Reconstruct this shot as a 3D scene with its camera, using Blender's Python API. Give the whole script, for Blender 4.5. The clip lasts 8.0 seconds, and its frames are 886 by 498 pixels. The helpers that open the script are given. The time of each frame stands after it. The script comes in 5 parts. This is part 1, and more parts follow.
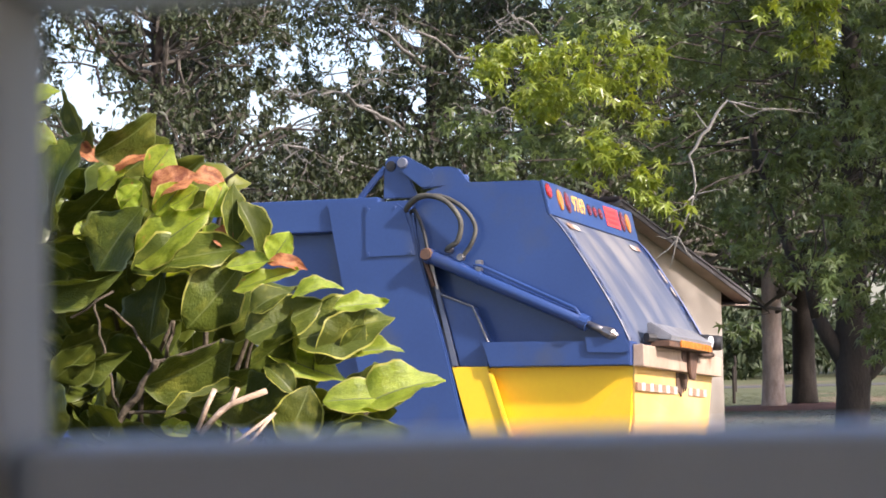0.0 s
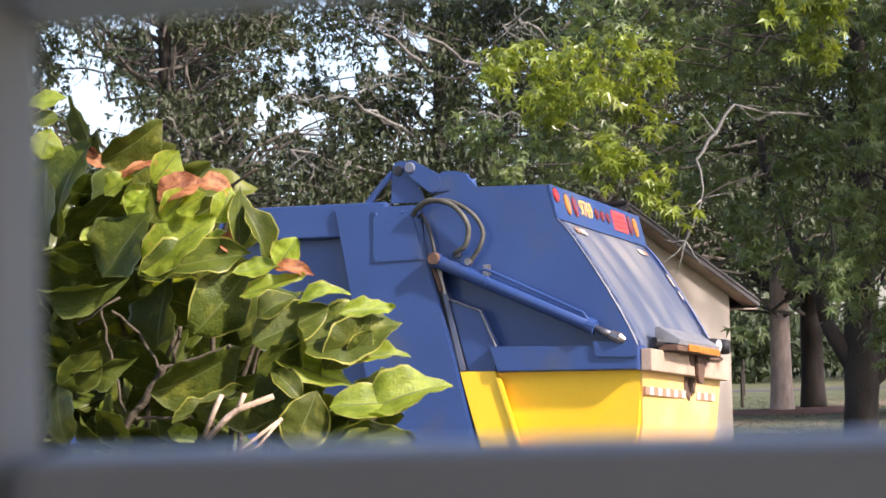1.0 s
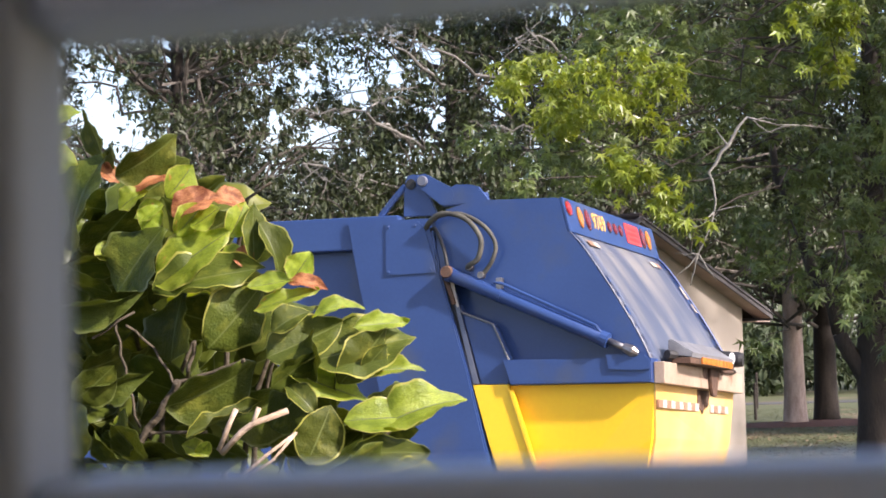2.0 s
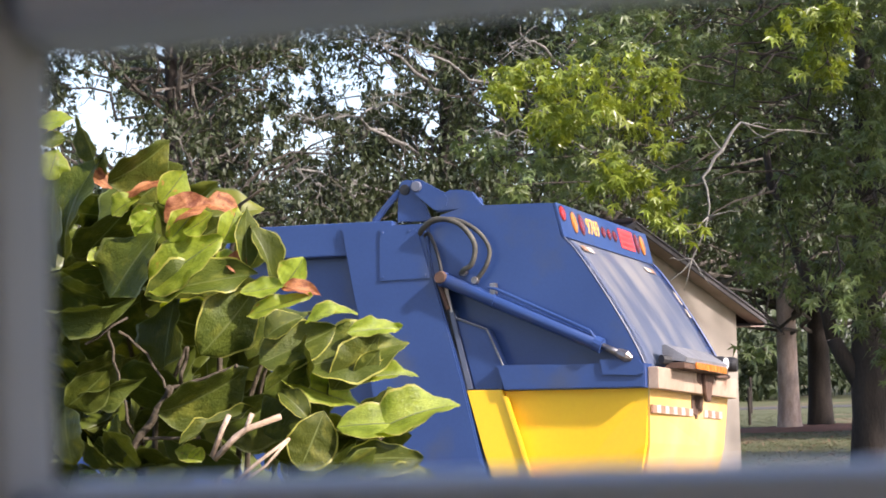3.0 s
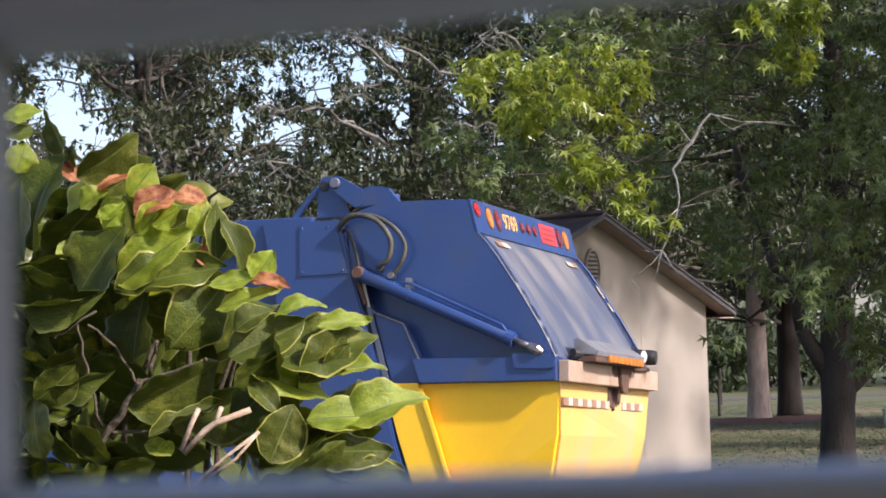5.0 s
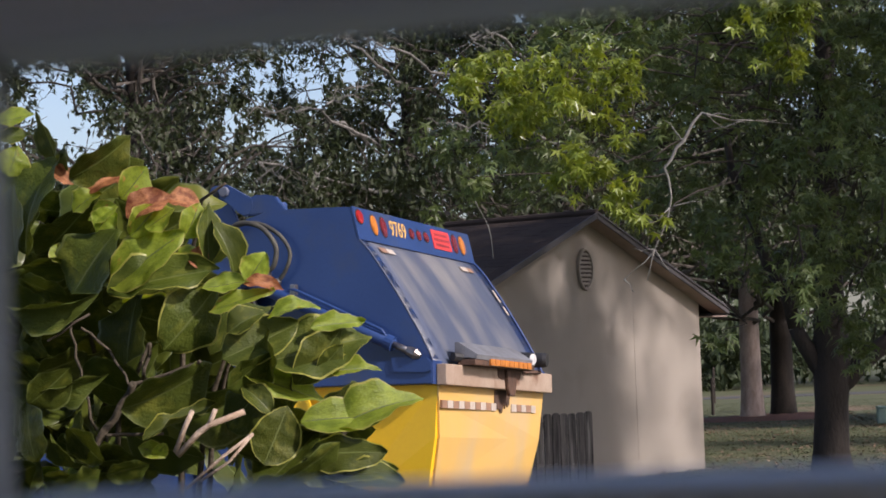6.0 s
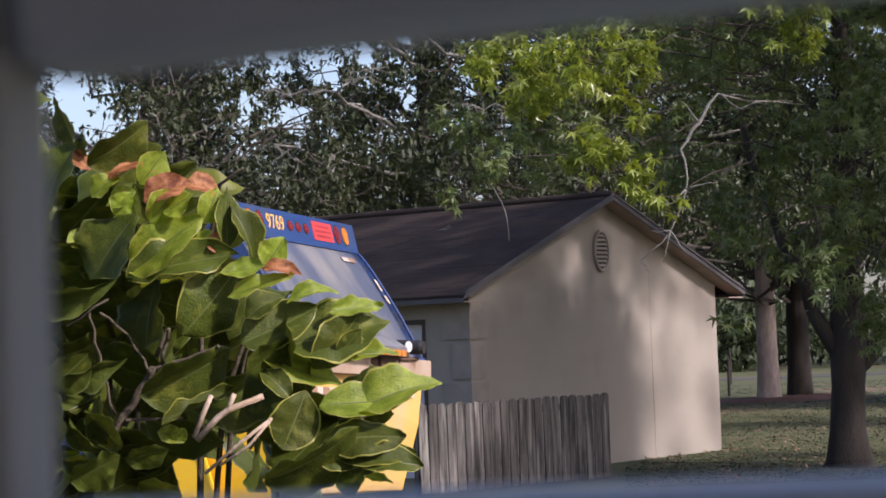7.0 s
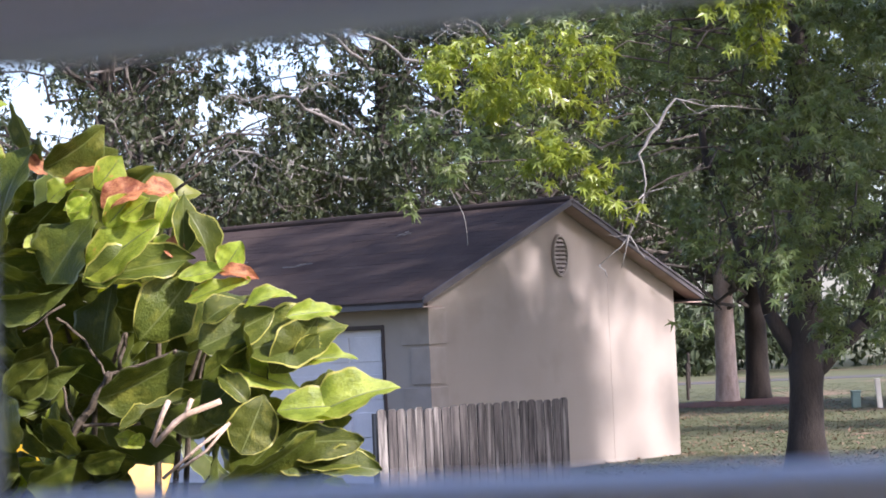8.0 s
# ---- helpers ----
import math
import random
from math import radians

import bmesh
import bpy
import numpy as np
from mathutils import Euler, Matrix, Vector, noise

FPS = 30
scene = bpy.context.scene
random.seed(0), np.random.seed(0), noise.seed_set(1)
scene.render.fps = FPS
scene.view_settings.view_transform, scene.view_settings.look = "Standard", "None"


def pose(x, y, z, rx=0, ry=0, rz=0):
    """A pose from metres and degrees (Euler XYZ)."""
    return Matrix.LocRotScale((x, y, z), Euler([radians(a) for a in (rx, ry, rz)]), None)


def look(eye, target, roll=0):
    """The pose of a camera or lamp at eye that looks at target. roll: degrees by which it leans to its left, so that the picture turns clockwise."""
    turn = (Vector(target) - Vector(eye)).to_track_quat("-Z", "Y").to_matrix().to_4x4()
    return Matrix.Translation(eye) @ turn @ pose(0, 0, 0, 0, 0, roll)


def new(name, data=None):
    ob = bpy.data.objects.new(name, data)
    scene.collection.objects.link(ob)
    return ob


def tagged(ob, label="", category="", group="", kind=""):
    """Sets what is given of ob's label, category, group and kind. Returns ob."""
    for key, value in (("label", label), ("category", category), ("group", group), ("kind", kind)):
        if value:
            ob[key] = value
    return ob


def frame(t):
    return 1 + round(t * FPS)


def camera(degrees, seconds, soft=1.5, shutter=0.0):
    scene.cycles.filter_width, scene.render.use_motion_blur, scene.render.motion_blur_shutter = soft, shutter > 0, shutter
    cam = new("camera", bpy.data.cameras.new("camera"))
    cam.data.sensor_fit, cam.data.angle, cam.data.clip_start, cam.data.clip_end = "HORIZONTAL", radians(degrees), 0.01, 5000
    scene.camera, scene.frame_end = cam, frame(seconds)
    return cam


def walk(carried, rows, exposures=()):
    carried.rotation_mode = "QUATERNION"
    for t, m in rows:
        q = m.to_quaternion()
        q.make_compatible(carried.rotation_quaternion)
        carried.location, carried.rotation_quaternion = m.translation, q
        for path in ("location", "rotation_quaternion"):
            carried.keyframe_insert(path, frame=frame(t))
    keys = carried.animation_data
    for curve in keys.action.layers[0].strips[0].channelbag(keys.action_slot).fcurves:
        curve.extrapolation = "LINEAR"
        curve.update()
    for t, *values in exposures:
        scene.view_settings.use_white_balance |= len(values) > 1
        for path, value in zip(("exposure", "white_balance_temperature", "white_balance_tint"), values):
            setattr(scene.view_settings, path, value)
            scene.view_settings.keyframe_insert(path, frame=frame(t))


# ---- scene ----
cam = camera(23.0, 8.0, soft=1.5)
cam.data.dof.use_dof = True
cam.data.dof.focus_distance = 6.0
cam.data.dof.aperture_fstop = 26.0

EYE_Z = 2.0


def aim(ex, ez, pitch, roll, heading):
    """Hand-held camera: eye a few millimetres off its rest place, pitch up, heading to the right."""
    return Matrix.Translation((ex, 0, EYE_Z + ez)) @ pose(0, 0, 0, 90 + pitch, 0, -heading) @ pose(0, 0, 0, 0, 0, -roll)


PATH = [
    (0.0, aim(-0.0006, -0.0039, 2.548, 1.312, -1.267)),
    (0.5, aim(0.0010, -0.0036, 2.594, 1.380, -1.066)),
    (1.0, aim(0.0012, -0.0033, 2.673, 1.462, -1.469)),
    (1.5, aim(-0.0019, -0.0026, 2.855, 1.567, -1.950)),
    (2.0, aim(-0.0010, -0.0020, 3.026, 1.553, -1.787)),
    (2.2, aim(-0.0004, -0.0019, 3.130, 1.600, -1.751)),
    (3.3, aim(0.0010, -0.0018, 3.164, 1.640, -1.455)),
    (3.5, aim(0.0014, -0.0018, 3.172, 1.741, -1.185)),
    (4.0, aim(0.0021, -0.0021, 3.235, 1.754, -1.107)),
    (4.5, aim(0.0004, -0.0016, 3.192, 1.967, -1.432)),
    (5.0, aim(0.0015, -0.0003, 2.924, 1.728, -0.848)),
    (6.5, aim(0.0001, 0.0015, 2.923, 2.262, -0.763)),
    (7.0, aim(-0.0021, 0.0041, 2.457, 2.230, -1.084)),
    (7.5, aim(-0.0010, 0.0040, 2.483, 2.436, -0.435)),
    (8.0, aim(-0.0003, 0.0020, 2.555, 2.441, 0.0)),
]
STOPS = [(0.0, 1.14, 6400, 22), (4.2, 1.07, 6360, 22), (5.0, 0.73, 6240, 22), (6.4, 0.02, 6220, 22), (7.0, 0.32, 6130, 25), (7.5, 1.03, 5990, 27), (8.0, 1.3, 5900, 28)]
walk(cam, PATH, STOPS)

# ---- world and sun ----
SUN = Vector((0.67, -0.475, 0.58)).normalized()
world = bpy.data.worlds.new("world")
scene.world = world
world.use_nodes = True
wn = world.node_tree
sky = wn.nodes.new("ShaderNodeTexSky")
sky.sky_type = "NISHITA"
sky.sun_disc = False
sky.sun_elevation = math.asin(SUN.z)
sky.sun_rotation = math.atan2(SUN.x, SUN.y)
sky.air_density, sky.dust_density = 1.0, 2.0
wn.links.new(sky.outputs["Color"], wn.nodes["Background"].inputs["Color"])
wn.nodes["Background"].inputs["Strength"].default_value = 0.15
sun_data = bpy.data.lights.new("sun", "SUN")
sun_data.energy, sun_data.angle, sun_data.color = 4.6, radians(2.2), (1.0, 0.93, 0.82)
sun = new("sun", sun_data)
sun.matrix_world = look(SUN * 60, (0, 0, 0))


# ---- materials ----
def material(name, base, other=None, rough=0.6, metal=0.0, scale=6.0, fine=60.0, amount=0.5, bump=0.15, translucent=0.0,
             piece=0.0, stretch=(1, 1, 1), coat=0.0, spec=0.5, stain=None, stain_at=(0.55, 0.75), stain_scale=3.0):
    """A procedural surface: base to other by coarse noise, fine grain, bump, an optional stain and a change from piece to piece."""
    m = bpy.data.materials.new(name)
    m.use_nodes = True
    n, l = m.node_tree.nodes, m.node_tree.links
    b = n["Principled BSDF"]
    other = other or tuple(c * 0.75 for c in base)
    tc = n.new("ShaderNodeTexCoord")
    mp = n.new("ShaderNodeMapping")
    mp.inputs["Scale"].default_value = stretch
    where = tc.outputs["Object"]
    if piece:
        own = n.new("ShaderNodeObjectInfo")
        shift = n.new("ShaderNodeVectorMath")
        shift.operation = "MULTIPLY_ADD"
        l.new(own.outputs["Random"], shift.inputs[0])
        shift.inputs[1].default_value = (7.0, 5.0, 9.0)
        l.new(where, shift.inputs[2])
        where = shift.outputs["Vector"]
    l.new(where, mp.inputs["Vector"])
    big = n.new("ShaderNodeTexNoise")
    big.inputs["Scale"].default_value, big.inputs["Detail"].default_value = scale, 5
    l.new(mp.outputs["Vector"], big.inputs["Vector"])
    small = n.new("ShaderNodeTexNoise")
    small.inputs["Scale"].default_value, small.inputs["Detail"].default_value = fine, 4
    l.new(mp.outputs["Vector"], small.inputs["Vector"])
    add = n.new("ShaderNodeMath")
    add.operation = "MULTIPLY_ADD"
    l.new(small.outputs["Fac"], add.inputs[0])
    add.inputs[1].default_value = 0.5
    l.new(big.outputs["Fac"], add.inputs[2])
    rng = n.new("ShaderNodeMapRange")
    rng.inputs["From Min"].default_value, rng.inputs["From Max"].default_value = 0.75 - 0.35 * amount, 0.75 + 0.35 * amount
    l.new(add.outputs[0], rng.inputs["Value"])
    mix = n.new("ShaderNodeMix")
    mix.data_type = "RGBA"
    mix.inputs["A"].default_value, mix.inputs["B"].default_value = (*base, 1), (*other, 1)
    l.new(rng.outputs["Result"], mix.inputs["Factor"])
    out = mix.outputs["Result"]
    if stain:
        st = n.new("ShaderNodeTexNoise")
        st.inputs["Scale"].default_value, st.inputs["Detail"].default_value = stain_scale, 7
        l.new(mp.outputs["Vector"], st.inputs["Vector"])
        sr = n.new("ShaderNodeMapRange")
        sr.inputs["From Min"].default_value, sr.inputs["From Max"].default_value = stain_at
        l.new(st.outputs["Fac"], sr.inputs["Value"])
        sm = n.new("ShaderNodeMix")
        sm.data_type = "RGBA"
        l.new(sr.outputs["Result"], sm.inputs["Factor"])
        l.new(out, sm.inputs["A"])
        sm.inputs["B"].default_value = (*stain, 1)
        out = sm.outputs["Result"]
    if piece:
        geo = n.new("ShaderNodeNewGeometry")
        obi = n.new("ShaderNodeObjectInfo")
        both = n.new("ShaderNodeMath")
        both.operation = "ADD"
        l.new(geo.outputs["Random Per Island"], both.inputs[0])
        l.new(obi.outputs["Random"], both.inputs[1])
        hs = n.new("ShaderNodeHueSaturation")
        pr = n.new("ShaderNodeMapRange")
        pr.inputs["From Max"].default_value = 2.0
        pr.inputs["To Min"].default_value, pr.inputs["To Max"].default_value = 1 - piece, 1 + piece
        l.new(both.outputs[0], pr.inputs["Value"])
        l.new(pr.outputs["Result"], hs.inputs["Value"])
        hr = n.new("ShaderNodeMapRange")
        hr.inputs["From Max"].default_value = 2.0
        hr.inputs["To Min"].default_value, hr.inputs["To Max"].default_value = 0.5 - 0.05 * piece, 0.5 + 0.04 * piece
        l.new(both.outputs[0], hr.inputs["Value"])
        l.new(hr.outputs["Result"], hs.inputs["Hue"])
        l.new(out, hs.inputs["Color"])
        out = hs.outputs["Color"]
    l.new(out, b.inputs["Base Color"])
    b.inputs["Roughness"].default_value = rough
    b.inputs["Metallic"].default_value = metal
    b.inputs["Coat Weight"].default_value = coat
    b.inputs["Specular IOR Level"].default_value = spec
    if bump:
        bp = n.new("ShaderNodeBump")
        bp.inputs["Strength"].default_value, bp.inputs["Distance"].default_value = bump, 0.02
        l.new(add.outputs[0], bp.inputs["Height"])
        l.new(bp.outputs["Normal"], b.inputs["Normal"])
    if translucent:
        tr = n.new("ShaderNodeBsdfTranslucent")
        tint = n.new("ShaderNodeHueSaturation")
        tint.inputs["Value"].default_value, tint.inputs["Saturation"].default_value, tint.inputs["Hue"].default_value = 1.9, 1.1, 0.485
        l.new(out, tint.inputs["Color"])
        l.new(tint.outputs["Color"], tr.inputs["Color"])
        ms = n.new("ShaderNodeMixShader")
        ms.inputs["Fac"].default_value = translucent
        l.new(b.outputs["BSDF"], ms.inputs[1])
        l.new(tr.outputs["BSDF"], ms.inputs[2])
        l.new(ms.outputs["Shader"], n["Material Output"].inputs["Surface"])
    return m


STUCCO = material("stucco", (0.310, 0.274, 0.232), (0.275, 0.242, 0.205), 0.9, scale=1.3, fine=140, amount=0.8, bump=0.25,
                  stain=(0.23, 0.20, 0.168), stain_at=(0.55, 0.80), stain_scale=1.1)
STUCCO_TRIM = material("stucco_trim", (0.315, 0.278, 0.236), None, 0.85, scale=4, fine=140, amount=0.6, bump=0.2)
SHINGLE = material("shingle", (0.041, 0.030, 0.025), (0.070, 0.053, 0.045), 0.95, scale=1.6, fine=60, amount=0.9, bump=0.4, piece=0.16, spec=0.1)
FASCIA = material("fascia_paint", (0.078, 0.072, 0.075), (0.062, 0.056, 0.060), 0.6, scale=3, fine=50, amount=0.6, bump=0.1)
SOFFIT = material("soffit_paint", (0.36, 0.27, 0.225), None, 0.8, scale=3, fine=40)
DOOR_PAINT = material("door_paint", (0.62, 0.61, 0.62), (0.56, 0.55, 0.56), 0.45, scale=2, fine=30, amount=0.4, bump=0.05)
DARK_FRAME = material("dark_frame", (0.045, 0.028, 0.022), None, 0.6, scale=8)
FENCE_WOOD = material("fence_wood", (0.122, 0.110, 0.100), (0.030, 0.027, 0.026), 0.9, scale=22, fine=110, amount=0.42, bump=0.7, piece=0.42,
                      stretch=(1, 1, 0.06), stain=(0.19, 0.178, 0.162), stain_at=(0.54, 0.62), stain_scale=15)
BARK_DARK = material("bark_dark", (0.020, 0.016, 0.013), (0.042, 0.033, 0.026), 0.95, scale=5, fine=40, bump=0.9, stretch=(1, 1, 0.3))
BARK_GREY = material("bark_grey", (0.12, 0.105, 0.09), (0.065, 0.055, 0.045), 0.95, scale=9, fine=50, bump=0.6)
BARK_PINE = material("bark_pine", (0.58, 0.47, 0.41), (0.38, 0.29, 0.245), 0.95, scale=7, fine=40, bump=0.9, stretch=(1, 1, 0.35))
BARK_TWIG = material("bark_twig", (0.21, 0.205, 0.185), (0.12, 0.112, 0.10), 0.9, scale=12, fine=60, bump=0.4)
GRASS = material("grass", (0.048, 0.062, 0.018), (0.085, 0.088, 0.032), 0.95, scale=0.5, fine=5, amount=0.9, bump=0.5,
                 stain=(0.16, 0.105, 0.062), stain_at=(0.56, 0.66), stain_scale=0.22)
ASPHALT = material("asphalt", (0.05, 0.049, 0.048), (0.075, 0.072, 0.068), 0.92, scale=0.8, fine=110, amount=0.7, bump=0.5)
CONCRETE = material("concrete", (0.17, 0.152, 0.132), (0.125, 0.112, 0.098), 0.9, scale=1.2, fine=50, amount=0.8, bump=0.4)
MULCH = material("mulch", (0.20, 0.08, 0.045), (0.11, 0.048, 0.03), 0.95, scale=6, fine=30, bump=0.9)


# ---- building helpers ----
def link_mesh(name, bm, mats, smooth=False):
    me = bpy.data.meshes.new(name)
    bm.to_mesh(me)
    bm.free()
    for m in (mats if isinstance(mats, (list, tuple)) else [mats]):
        me.materials.append(m)
    if smooth:
        for p in me.polygons:
            p.use_smooth = True
    return new(name, me)


def part(name, bm, mat, parent, label="", smooth=False):
    ob = link_mesh(name, bm, mat, smooth)
    ob.parent = parent
    if label:
        ob["label"] = label
    return ob


def raw(name, verts, faces, mat, parent=None, smooth=False):
    me = bpy.data.meshes.new(name)
    me.from_pydata(verts, [], faces)
    me.materials.append(mat)
    me.update()
    if smooth:
        for p in me.polygons:
            p.use_smooth = True
    ob = new(name, me)
    ob.parent = parent
    return ob


def empty(name, m):
    ob = new(name)
    ob.matrix_basis = m
    ob.empty_display_size = 0.1
    return ob


def box(bm, lo, hi, bevel=0.0, m=None):
    """A box from corner lo to corner hi, with softened edges."""
    r = bmesh.ops.create_cube(bm, size=1.0)
    vs = r["verts"]
    for v in vs:
        v.co = Vector([(lo[i] + hi[i]) / 2 + v.co[i] * (hi[i] - lo[i]) for i in range(3)])
        if m:
            v.co = m @ v.co
    if bevel:
        es = list({e for v in vs for e in v.link_edges})
        bmesh.ops.bevel(bm, geom=es, offset=bevel, segments=2, affect="EDGES", profile=0.6)
    return bm


def prism(bm, outline, axis, lo, hi, bevel=0.0):
    """A plate: outline of 2D points, drawn out along axis from lo to hi. axis 'y': points are x, z; 'x': y, z; 'z': x, y."""
    def at(p, d):
        return {"y": (p[0], d, p[1]), "x": (d, p[0], p[1]), "z": (p[0], p[1], d)}[axis]
    a = [bm.verts.new(at(p, lo)) for p in outline]
    b = [bm.verts.new(at(p, hi)) for p in outline]
    fs = [bm.faces.new(a), bm.faces.new(b[::-1])]
    k = len(outline)
    for i in range(k):
        fs.append(bm.faces.new((a[(i + 1) % k], a[i], b[i], b[(i + 1) % k])))
    bmesh.ops.recalc_face_normals(bm, faces=fs)
    if bevel:
        es = list({e for f in fs[:2] for e in f.edges})
        bmesh.ops.bevel(bm, geom=es, offset=bevel, segments=2, affect="EDGES")
    return bm


def tube(bm, pts, radii, sides=10, caps=True):
    """A round bar through pts with a radius at each."""
    rings = []
    pts = [Vector(p) for p in pts]
    for i, p in enumerate(pts):
        d = (pts[min(i + 1, len(pts) - 1)] - pts[max(i - 1, 0)]).normalized()
        s = d.orthogonal().normalized() if i == 0 else (s - d * s.dot(d)).normalized()
        u = d.cross(s)
        r = radii[i] if isinstance(radii, (list, tuple)) else radii
        rings.append([bm.verts.new(p + r * (math.cos(a) * s + math.sin(a) * u)) for a in [2 * math.pi * k / sides for k in range(sides)]])
    for a, b in zip(rings, rings[1:]):
        for k in range(sides):
            bm.faces.new((a[k], a[(k + 1) % sides], b[(k + 1) % sides], b[k]))
    if caps:
        bm.faces.new(rings[0][::-1])
        bm.faces.new(rings[-1])
    return bm


def disc(bm, at, normal, r, depth, sides=20, bevel=0.0):
    n = Vector(normal).normalized()
    p = Vector(at)
    return tube(bm, [p, p + n * depth * 0.75, p + n * depth], [r, r, r * 0.86], sides)


def smooth_line(pts, per=6):
    """A rounded line through pts."""
    out = []
    for i in range(len(pts) - 1):
        p0, p1, p2, p3 = (Vector(pts[max(i - 1, 0)]), Vector(pts[i]), Vector(pts[i + 1]), Vector(pts[min(i + 2, len(pts) - 1)]))
        for k in range(per):
            t = k / per
            out.append(0.5 * ((2 * p1) + (p2 - p0) * t + (2 * p0 - 5 * p1 + 4 * p2 - p3) * t * t + (3 * p1 - p0 - 3 * p2 + p3) * t ** 3))
    return out + [Vector(pts[-1])]


# ---- ground ----
TRUCK_WAY = radians(-21)


def ground_z(x, y):
    """Height of the ground: a cambered road between two low banks."""
    s = (y - 16.0) * math.cos(TRUCK_WAY) - (x - 1.0) * math.sin(TRUCK_WAY)
    road = -0.035 - 0.0556 * min(max(s, -4.0), 3.4)
    if s < -4.0:
        k = min((-4.0 - s) / 8.0, 1.0)
        road += (0.55 - road) * k * k * (3 - 2 * k)
    if s > 3.4:
        k = min((s - 3.4) / 7.0, 1.0)
        road += (0.115 - road) * k * k * (3 - 2 * k)
    return road


def terrain():
    xs = [-400, -200, -100, -60, -40, -30] + [i * 1.0 for i in range(-24, 29)] + [34, 45, 60, 100, 200, 400]
    ys = [-40, -20, -8] + [i * 1.0 for i in range(-3, 46)] + [50, 56, 64, 75, 90, 110, 140, 200, 300, 500, 900]
    verts = [(x, y, ground_z(x, y)) for y in ys for x in xs]
    w = len(xs)
    faces = [(j * w + i, j * w + i + 1, (j + 1) * w + i + 1, (j + 1) * w + i) for j in range(len(ys) - 1) for i in range(w - 1)]
    g = raw("ground", verts, faces, GRASS, smooth=True)
    tagged(g, "mown lawn with worn sandy patches", "ground", kind="structure")
    verts, faces = [], []
    c, s = math.cos(TRUCK_WAY), math.sin(TRUCK_WAY)
    ks = [i * 2.0 for i in range(-30, 31)]
    ws = [-3.6, -2.0, 0, 1.5, 3.3]
    for k in ks:
        for v in ws:
            x, y = 1.0 + k * c - v * s, 16.0 + k * s + v * c
            verts.append((x, y, ground_z(x, y) + 0.012))
    n = len(ws)
    faces = [(j * n + i, (j + 1) * n + i, (j + 1) * n + i + 1, j * n + i + 1) for j in range(len(ks) - 1) for i in range(n - 1)]
    r = raw("road", verts, faces, ASPHALT, smooth=True)
    tagged(r, "grey asphalt street with a cross fall", "road", kind="structure")


terrain()

# ---- house ----
HW, HL, EAVE, RISE, OE, OG = 6.4, 9.5, 2.72, 0.394, 0.45, 0.293
HOUSE_AT = pose(-0.248, 29.885, 0.115, 0, 0, 52.34)


